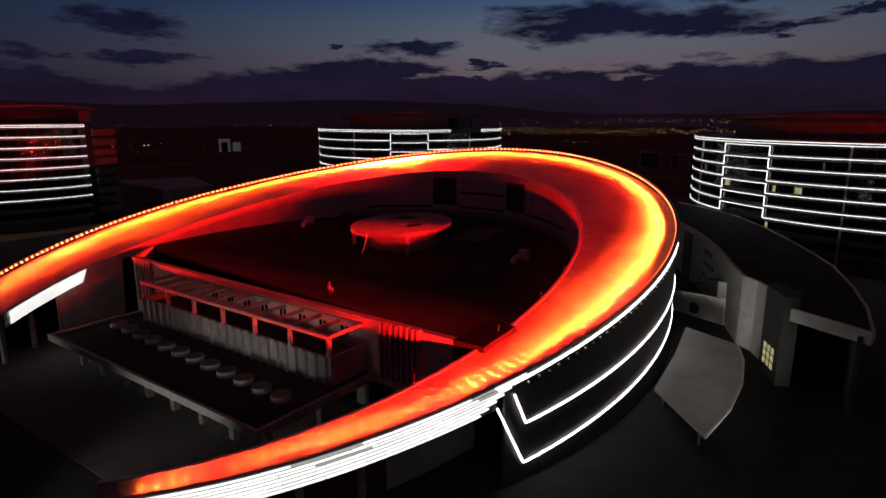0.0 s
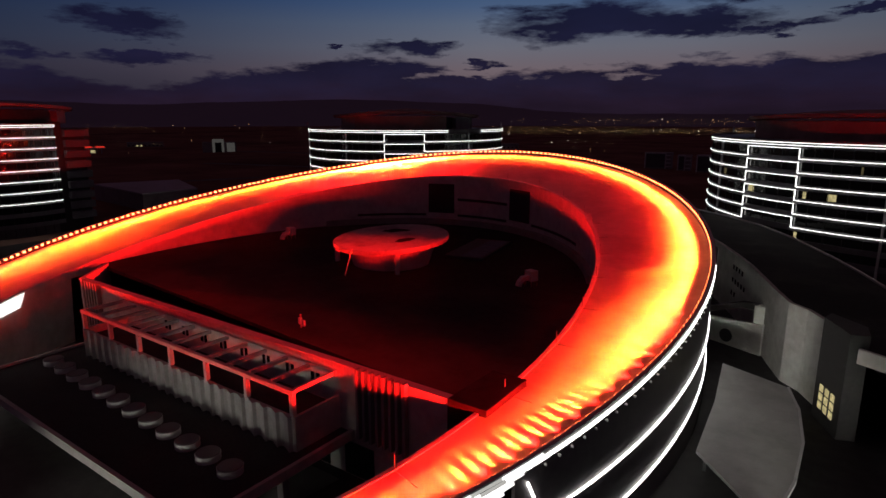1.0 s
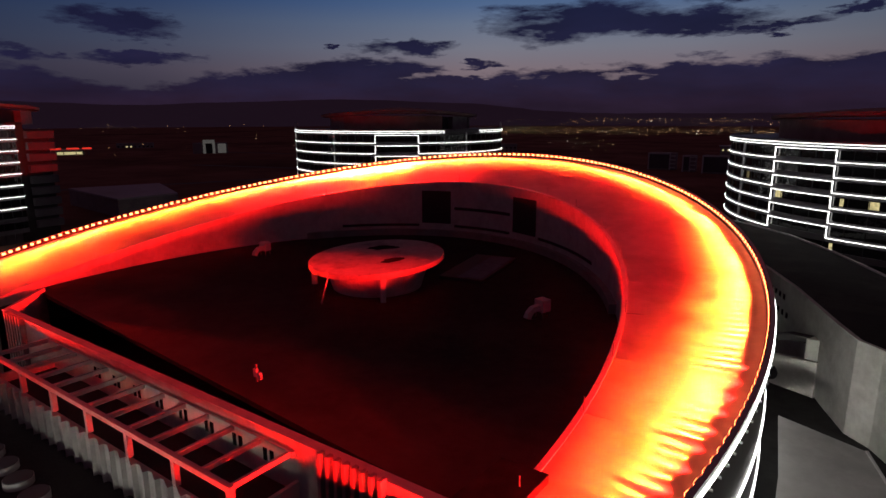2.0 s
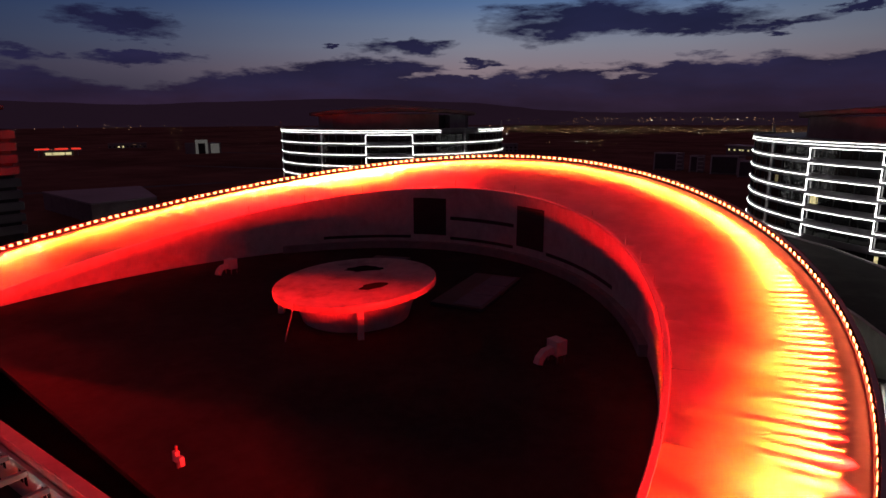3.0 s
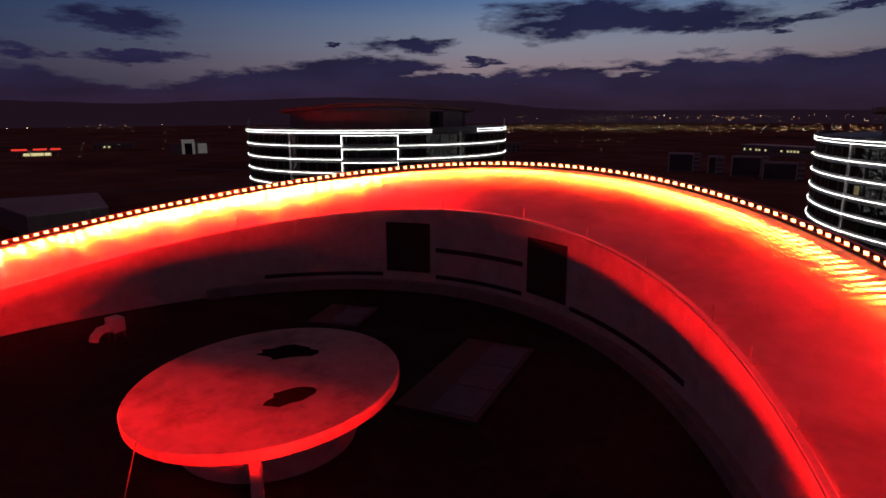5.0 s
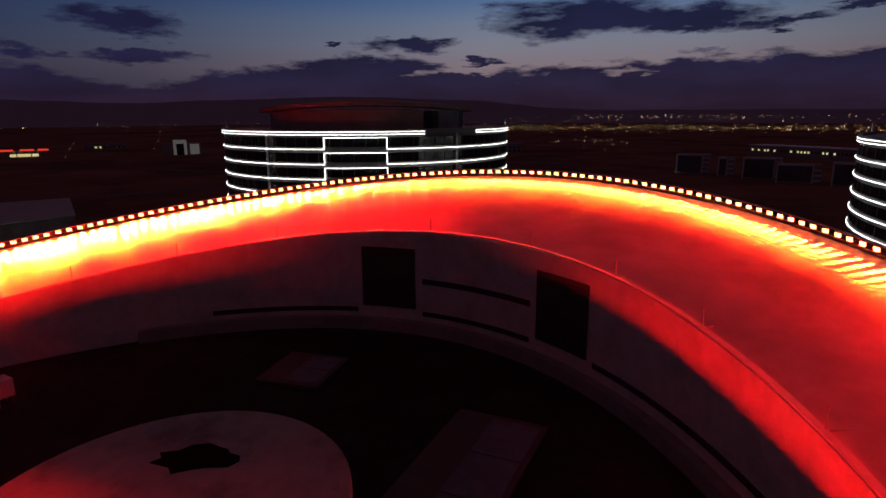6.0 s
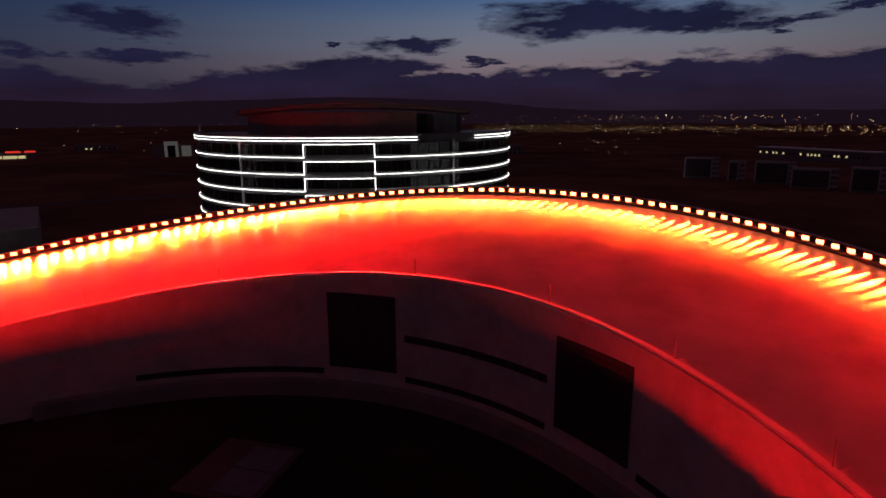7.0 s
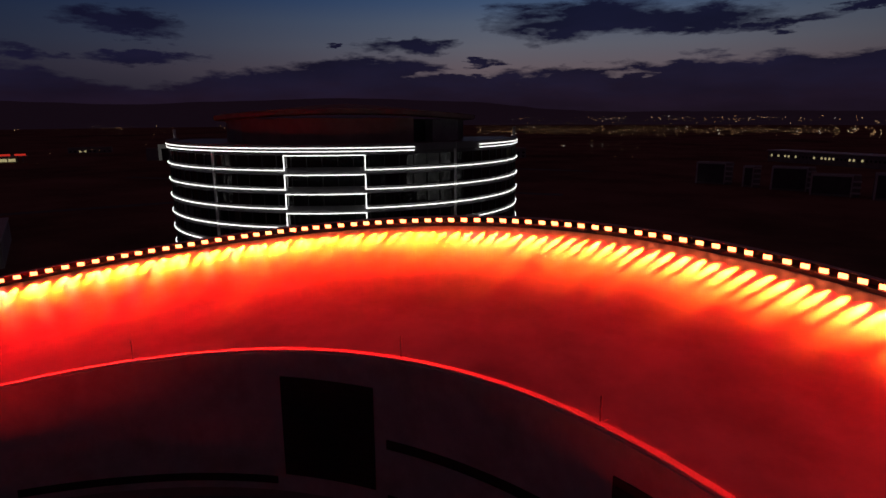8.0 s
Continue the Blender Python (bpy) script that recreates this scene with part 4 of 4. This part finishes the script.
def tower(x, y, psi, top, lo=-90, hi=90, mullions=(-36, 33), step=(-13.7, 6.9), gap=None, lit=(), lines=7, fins=(0, 1), plant="tower_roof", label="", RAD=44.0, STOREY=STOREY):
    """A round-fronted office tower; local -y is the middle of the front, angles run to the right."""
    t = thing("office_tower", label, "tower", "round office towers", at=at(x, y, 0, psi))

    def p(a, r, z):
        return (r * math.sin(radians(a)), -r * math.cos(radians(a)), z)

    def arc(a0, a1, r, z, st=5.0):
        return [p(a, r, z) for a in degs(a0, a1, st)]

    def ringwall(a0, a1, r0, r1, z0, z1, st=3.0):
        bm = bmesh.new()
        rings = [[bm.verts.new(p(a, r0, z0)), bm.verts.new(p(a, r1, z0)), bm.verts.new(p(a, r1, z1)), bm.verts.new(p(a, r0, z1))] for a in degs(a0, a1, st)]
        for r, q in zip(rings, rings[1:]):
            for j in range(4):
                bm.faces.new((r[j], r[(j + 1) % 4], q[(j + 1) % 4], q[j]))
        bm.faces.new(rings[0][::-1])
        bm.faces.new(rings[-1])
        return bm
    H = top + 2.1
    part("core", prism([p(a, RAD - 1.2, 0)[:2] for a in degs(lo, hi, 4)] + [(p(hi, RAD - 1.2, 0)[0], 8.0), (p(lo, RAD - 1.2, 0)[0], 8.0)], 0, H - 0.5), M["facade_dark"], t, "dark clad core")
    part("parapet", ringwall(lo, hi, RAD - 0.6, RAD + 0.1, top + 0.75, H), M["spandrel"], t, "pale parapet")
    for k in range(9):
        z = top - STOREY * (k + 1)
        if z < 1:
            break
        part("glazing", ringwall(lo, hi, RAD - 0.9, RAD - 0.5, z + 1.45, z + STOREY), M["glass"], t, "dark curved ribbon window")
        part("spandrel", ringwall(lo, hi, RAD - 0.7, RAD - 0.1, z, z + 1.45), M["spandrel"], t, "grey spandrel band")
    rise = 0.76 * STOREY
    for k in range(lines):
        z = top - rise - STOREY * k
        bm = bmesh.new()
        for a0, a1, zz in ((lo, step[0], z), (step[0], step[1], z + rise), (step[1], hi, z)):
            add_sweep(bm, arc(a0, a1, RAD + 0.1, zz), [(-0.07, -0.065), (0.07, -0.065), (0.07, 0.065), (-0.07, 0.065)])
        for a0 in step:
            add_sweep(bm, [p(a0 - 0.085, RAD + 0.1, z - 0.06), p(a0 + 0.085, RAD + 0.1, z - 0.06)], [(-0.07, 0), (0.07, 0), (0.07, rise + 0.12), (-0.07, rise + 0.12)])
        part("led_line", bm, M["tower_line"], t, "white line light stepping up in the middle")
    for dz in (0.75, 1.4):
        spans = [(lo, hi)] if gap is None else [(lo, gap[0]), (gap[1], hi)]
        for a0, a1 in spans:
            part("led_line", bar(arc(a0, a1, RAD + 0.16, top + dz), 0.14, 0.14), M["tower_line"], t)
    for a in mullions:
        part("pillar", bar([p(a, RAD - 0.2, 0), p(a, RAD - 0.2, H)], 0.5, 0.44), M["white_metal"], t, "slim grey pillar")
    # window posts, every third of a bay
    post = part("window_post", boxes((-0.07, 0.07, -0.12, 0.12, 0.5, top)), M["louvre"], t)
    post.matrix_basis = Matrix.Translation(p(lo + 2, RAD - 0.42, 0)) @ pose(0, 0, 0, 0, 0, lo + 2)
    for a in degs(lo + 6, hi - 2, 4.0):
        again(post, Matrix.Translation(p(a, RAD - 0.42, 0)) @ pose(0, 0, 0, 0, 0, a))
    for a in [(lo, hi)[i] for i in fins]:
        part("end_fin", bar([p(a, RAD + 0.2, 0), p(a, RAD + 0.2, H + 2.2)], 0.5, 0.5), M["white_metal"], t, "tall thin pale end fin")
    # stepped back plant storey with a shallow roof
    part("plant_storey", ringwall(-46, 30, 20, RAD - 12.6, H - 0.5, H + 4.9), M[plant], t, "pale plant storey set back on the roof")
    part("plant_storey", ringwall(-72, -46.2, 18, RAD - 13.6, H - 0.5, H + 4.5), M["render_grey"], t, "grey plant storey wing")
    part("plant_storey", ringwall(42, 64, 18, RAD - 13.6, H - 0.5, H + 4.5), M["render_grey"], t, "grey plant storey wing")
    part("plant_core", ringwall(-88, 88, 12, RAD - 16, H - 0.5, H + 4.3), M["louvre"], t, "dark plant storey set back on the roof")
    for a in degs(66, 80, 4.5):
        part("plant_pier", bar([p(a, RAD - 14.4, H - 0.5), p(a, RAD - 14.4, H + 4.4)], 0.9, 0.9), M["render_grey"], t)
    # shallow roof with an arched fascia
    bm = bmesh.new()
    rows = []
    for r, dz in ((RAD - 14, 4.0), (RAD - 11, 4.3), (RAD - 10.8, 5.3), (RAD - 24, 6.3), (2, 6.8)):
        rows.append([p(a, r, H + dz + 1.6 * math.cos(radians(a)) ** 2) for a in degs(-90, 90, 4)])
    shell(bm, rows)
    part("roof", bm, M["tower_roof"], t, "shallow brown roof with an arched fascia over the plant storey", smooth=False)
    for a0, k, w, m in lit:
        z = top - STOREY * (k + 1)
        part("lit_window", ringwall(a0, a0 + w, RAD - 0.49, RAD - 0.44, z + 1.6, z + STOREY - 0.25, 1.0), M[m], t, "lit yellow office window")
    return t


tower(96.8, 166.8, -26.0, 33.6, lo=-80, hi=62, mullions=(-34.25, 14.5), step=(-20.0, -4.25), RAD=65.4, STOREY=3.64, lines=6, lit=((-19, 3, 2.0, "warm_window"), (-2.6, 3, 0.8, "warm_window"), (3, 3, 1.9, "warm_window"), (-3.6, 6, 0.7, "warm_window"), (9, 1, 0.4, "dim_window"), (-32, 2, 1.4, "dim_window")),
      label="dark glazed round office tower outlined with white line lights")
tower(-98.0, 146.0, 41.3, 34.9, gap=(20, 42), label="dark glazed round office tower with stepped white line lights")
# plant storey coloured darker here, in place of weaker red light on it
t1 = tower(-203.6, 12.7, 90.0, 37.4, fins=(0,), plant="louvre", lo=-90, hi=14.0, mullions=(-45,), step=(-60, -42), label="dark glazed office tower with straight white line lights and balconies")


def balcony_stack():
    """The end of the third tower: stacked pale balcony slabs behind a dark recess."""
    st = part("recess", boxes((8.5, 13.0, -42.2, -30.0, 0, 40.0)), M["louvre"], t1, "dark recess")
    for k in range(9):
        z = 38.4 - STOREY * (k + 1)
        b = part("balcony", boxes((13.0, 21.5, -44.5 + 0.15 * k, -33.0, z, z + 2.6), bevel=0.2), M["spandrel"], t1, "pale balcony box")
    part("end_block", boxes((13.0, 20.5, -42.0, -33.4, 0, 37.4)), M["louvre"], t1)


balcony_stack()


# ---- the annex beside the ring ----
def annex():
    t = thing("annex", "low crescent annex with curved white walls and a dark roof", "building")
    wall = [(46.5, 85.5), (50.0, 79.8), (53.5, 74.2), (58.5, 64.5), (63.2, 54.5), (66.7, 45.6), (69.8, 37.6), (72.6, 31.0), (75.4, 28.4), (78.3, 23.5)]
    rim = [(92.4, 9.0), (91.4, 22.0), (89.2, 34.5), (85.2, 50.5), (80.5, 62.5), (75.3, 74.4), (66.5, 92.0), (56.7, 107.9), (46.0, 119.0), (35.0, 128.0)]
    part("roof", prism([(82.0, 14.4)] + rim + [(38.0, 100.0)] + wall, 12.2, 12.75), M["flat_roof"], t, "wide dark crescent roof")
    part("edge", sweep([(x, y, 12.5) for x, y in rim], [(-0.2, -0.6), (0.25, -0.6), (0.25, 0.55), (-0.2, 0.55)]), M["white_metal"], t, "thin pale roof edge")
    part("front_edge", sweep([(82.0, 14.4, 12.2), (92.4, 9.0, 12.2)], [(-0.25, -1.0), (0.25, -1.0), (0.25, 0.95), (-0.25, 0.95)]), M["render_white"], t, "white front beam")
    part("curved_wall", sweep([(x, y, 0) for x, y in wall], [(-0.3, 0), (0.3, 0), (0.3, 13.3), (-0.3, 13.3)]), M["render_white"], t, "curved white rendered wall")
    part("back_wall", sweep([(x * 0.985, y * 0.985, 0) for x, y in rim], [(-0.3, 0), (0.3, 0), (0.3, 12.2), (-0.3, 12.2)]), M["facade_dark"], t)
    # dark stair block with lit panes
    part("stair_block", prism([(78.3, 23.5), (77.6, 20.9), (80.9, 14.6), (83.0, 15.4), (82.6, 19.4)], 0, 14.7), M["louvre"], t, "dark stair block")
    d = Vector((80.9 - 77.6, 14.6 - 20.9, 0)).normalized()
    nrm = Vector((d.y, -d.x, 0))
    o = Vector((77.6, 20.9, 0)) + nrm * 0.05
    for i in range(3):
        for k in range(3):
            a = o + d * (1.5 + 1.55 * i)
            b = a + d * 1.0
            bm = bmesh.new()
            z = 2.0 + 1.25 * k
            add_prism(bm, [a[:2], b[:2], (b + nrm * 0.06)[:2], (a + nrm * 0.06)[:2]], z, z + 1.0)
            part("lit_pane", bm, M["warm_window"], t, "lit yellow stair window")
    # two rows of small square windows on the curved wall
    for zz, ks in ((10.4, range(4)), (7.6, range(5)), (4.8, range(2))):
        for k in ks:
            p0, p1 = Vector((wall[3][0], wall[3][1], 0)), Vector((wall[4][0], wall[4][1], 0))
            c = p0.lerp(p1, (k + 0.5) / 5.5)
            dd_ = (p1 - p0).normalized()
            nn = Vector((dd_.y, -dd_.x, 0))
            if nn.x > 0:
                nn = -nn
            a, b = c - dd_ * 0.45, c + dd_ * 0.45
            part("window", prism([(a + nn * 0.28)[:2], (b + nn * 0.28)[:2], (b + nn * 0.36)[:2], (a + nn * 0.36)[:2]], zz - 0.5, zz + 0.5), M["glass"], t)
    # brown recessed panel beside the ring
    p0, p1 = Vector((50.2, 79.4, 0)), Vector((53.4, 74.4, 0))
    dd_ = (p1 - p0).normalized()
    nn = Vector((dd_.y, -dd_.x, 0)) * (1 if dd_.y < 0 else -1)
    nn = -nn if nn.x > 0 else nn
    part("clad_panel", prism([(p0 + nn * 0.3)[:2], (p1 + nn * 0.3)[:2], (p1 + nn * 0.5)[:2], (p0 + nn * 0.5)[:2]], 0, 12.0), M["facade_dark"], t, "dark brown cladding panel")
    # lower wall with a round opening and a sloping beam
    q0, q1 = Vector((54.5, 46.0, 0)), Vector((68.0, 40.4, 0))
    d = (q1 - q0).normalized()
    n = Vector((d.y, -d.x, 0))
    part("low_wall", prism([q0[:2], q1[:2], (q1 - n * 0.5)[:2], (q0 - n * 0.5)[:2]], 0, lambda x, y: 4.3 + 1.4 * (x - 54.5) / 13.5), M["render_white"], t, "low white wall")
    ho = part("round_opening", disc(1.25, 0, 0.12, 36), M["louvre"], t, "dark round opening")
    c = q0.lerp(q1, 0.54) + n * 0.02
    ho.matrix_basis = Matrix.Translation((c.x, c.y, 1.9)) @ Euler((radians(90), 0, math.atan2(d.y, d.x))).to_matrix().to_4x4()
    part("slope_beam", bar([(55.0, 46.6, 4.6), (64.0, 43.6, 8.2), (66.8, 42.6, 8.4)], 1.6, 1.0), M["louvre"], t, "dark sloping beam")
    part("duct_box", boxes((66.2, 68.0, 41.6, 43.4, 5.5, 8.8), bevel=0.1), M["render_white"], t)


annex()


def side_canopy():
    t = thing("side_canopy", "pale grey tapering canopy sheet beside the dark outer wall", "canopy")
    top = [(65.3, 21.5), (74.6, 17.9), (76.6, 11.5), (77.9, 3.0), (78.0, -6.0), (76.9, -15.0), (67.9, -5.6), (67.0, 8.0)]
    part("sheet", prism(top, lambda x, y: 3.55 + 0.03 * y, lambda x, y: 3.95 + 0.03 * y), M["membrane"], t)
    part("edge", sweep([(x, y, 3.95 + 0.03 * y) for x, y in top[1:6]], [(-0.15, -0.35), (0.15, -0.35), (0.15, 0.12), (-0.15, 0.12)]), M["white_metal"], t)
    for x, y in ((74.5, 14.0), (76.2, 0.0), (75.5, -11.0), (68.5, -3.0)):
        part("post", boxes((x - 0.15, x + 0.15, y - 0.15, y + 0.15, 0.06, 3.5 + 0.03 * y)), M["steel"], t)


side_canopy()


# ---- buildings on the plain ----
def far_block(x, y, w, d, h, rz, lit, seed, label="pale low building far off on the dark plain"):
    rnd = random.Random(seed)
    t = thing("far_building", label, "building", "buildings on the plain", at=at(x, y, 0, rz))
    part("wall", boxes((-w / 2, w / 2, -d / 2, d / 2, 0, h)), M["render_grey"], t)
    part("roof", boxes((-w / 2 - 0.4, w / 2 + 0.4, -d / 2 - 0.4, d / 2 + 0.4, h, h + 0.6)), M["concrete"], t)
    n = max(2, int(w / 5))
    for k in range(max(1, int(h / 3.6))):
        for i in range(n):
            on = rnd.random() < lit
            xx = -w / 2 + (i + 0.5) * w / n
            part("window", boxes((xx - 1.1, xx + 1.1, -d / 2 - 0.15, -d / 2 + 0.02, 1.0 + 3.5 * k, 2.8 + 3.5 * k)), M["warm_window" if on else "glass"], t)
    return t


for a in ((-760, 380, 46, 12, 6, 60, 0.1, 2), (-470, 520, 40, 14, 8, 45, 0.05, 3), (-300, 560, 60, 16, 9, 38, 0.04, 4)):
    far_block(*a)


def framed_block(x, y, w, h, rz, label="grey block with pale facade frame and balconies, far off"):
    """A flat block far off: a pale frame round a dark front, with a stack of balcony slabs beside it."""
    t = thing("far_building", label, "building", "buildings on the plain", at=at(x, y, 0, rz))
    part("wall", boxes((-w / 2, w / 2, -5, 7, 0, h)), M["render_grey"], t)
    part("front", boxes((-w / 2 + 0.8, w / 2 - 4.2, -5.3, -5.02, 1.2, h - 1.0)), M["facade_dark"], t, "dark recessed front")
    for x0, x1, z0, z1 in ((-w / 2 - 0.2, -w / 2 + 0.7, 0, h + 0.3), (w / 2 - 4.1, w / 2 - 3.4, 0, h + 0.3), (-w / 2 + 0.7, w / 2 - 4.1, h - 0.7, h + 0.3)):
        part("frame", boxes((x0, x1, -5.6, -5.02, z0, z1)), M["white_metal"], t, "pale facade frame")
    for k in range(int(h / 3.0)):
        part("balcony", boxes((w / 2 - 3.3, w / 2 + 0.4, -6.2, -5.02, 1.6 + 3.0 * k, 2.5 + 3.0 * k)), M["white_metal"], t, "pale balcony slab")


for a in ((-66, 434, 20, 13, 6), (-44, 428, 9, 12, 6), (-22, 421, 21, 13, 5), (-1, 407, 22, 11, 4), (24, 402, 16, 13, 3), (60, 470, 26, 11, 0)):
    framed_block(*a)


def long_hall():
    t = thing("long_hall", "long low hall with pale roof edge, few windows lit", "building", "buildings on the plain", at=at(-16, 632, 0, -30))
    part("wall", boxes((-52, 52, -10, 10, 0, 9.4)), M["render_grey"], t)
    part("roof", boxes((-53, 53, -11, 11, 9.4, 10.2), bevel=0.15), M["white_metal"], t, "pale roof edge")
    rnd = random.Random(8)
    for i in range(30):
        x = -49 + 3.3 * i
        part("window", boxes((x, x + 1.5, -10.2, -10.02, 4.6, 6.4)), M["warm_window" if rnd.random() < 0.3 else "glass"], t)


long_hall()


def gate_house():
    """A small white front with a tall portal; lamplight on it is put in as panel glow."""
    t = thing("gate_house", "small white lit building with a tall dark portal", "building", at=at(-560, 362, 0, 57))
    part("wall", boxes((-19, 19, -2, 9, 0, 12)), M["render_grey"], t)
    for x0, x1, z0, z1 in ((-8, -5.2, 0, 15.5), (2.2, 5, 0, 15.5), (-5.2, 2.2, 11.5, 15.5), (8, 17, 0.5, 11)):
        part("front_panel", boxes((x0, x1, -2.6, -2.02, z0, z1)), M["glow_facade"], t, "white front panel with lamplight put in as glow")
    part("portal", boxes((-5.1, 2.1, -2.3, -2.02, 0, 11.4)), M["louvre"], t)


gate_house()


def low_hall():
    """A wide flat hall below the ring, past the far roof edge."""
    t = thing("low_hall", "wide flat hall with a pale grey roof beside the road", "building")
    pts = [(-244, 72), (-230, 110), (-184, 92), (-186, 66)]
    part("wall", prism(pts, 0, 7.4), M["render_grey"], t)
    part("roof", prism([(x * 1.003, y * 1.003) for x, y in pts], 7.4, 8.0), M["pale_roof"], t, "pale grey flat roof")


low_hall()


def roadside_station():
    t = thing("roadside_station", "small far roadside station with red lit signs", "building", at=at(-654, 250, 0, 68))
    part("canopy", boxes((-22, 22, -5, 5, 6.0, 7.0)), M["white_metal"], t)
    for x in (-18, -6, 6, 18):
        part("column", boxes((x - 0.4, x + 0.4, -0.4, 0.4, 0, 6.0)), M["steel"], t)
    for x0, x1 in ((-21, -8), (-3, 9), (12, 21)):
        part("sign", boxes((x0, x1, -5.3, -5.02, 6.9, 8.6)), M["sign_red"], t, "red lit sign band")
    part("shop", boxes((-14, 14, 5.5, 14, 0, 5)), M["render_grey"], t)
    part("shop_window", boxes((-12, 12, 5.3, 5.48, 0.8, 3.6)), M["warm_window"], t)


roadside_station()
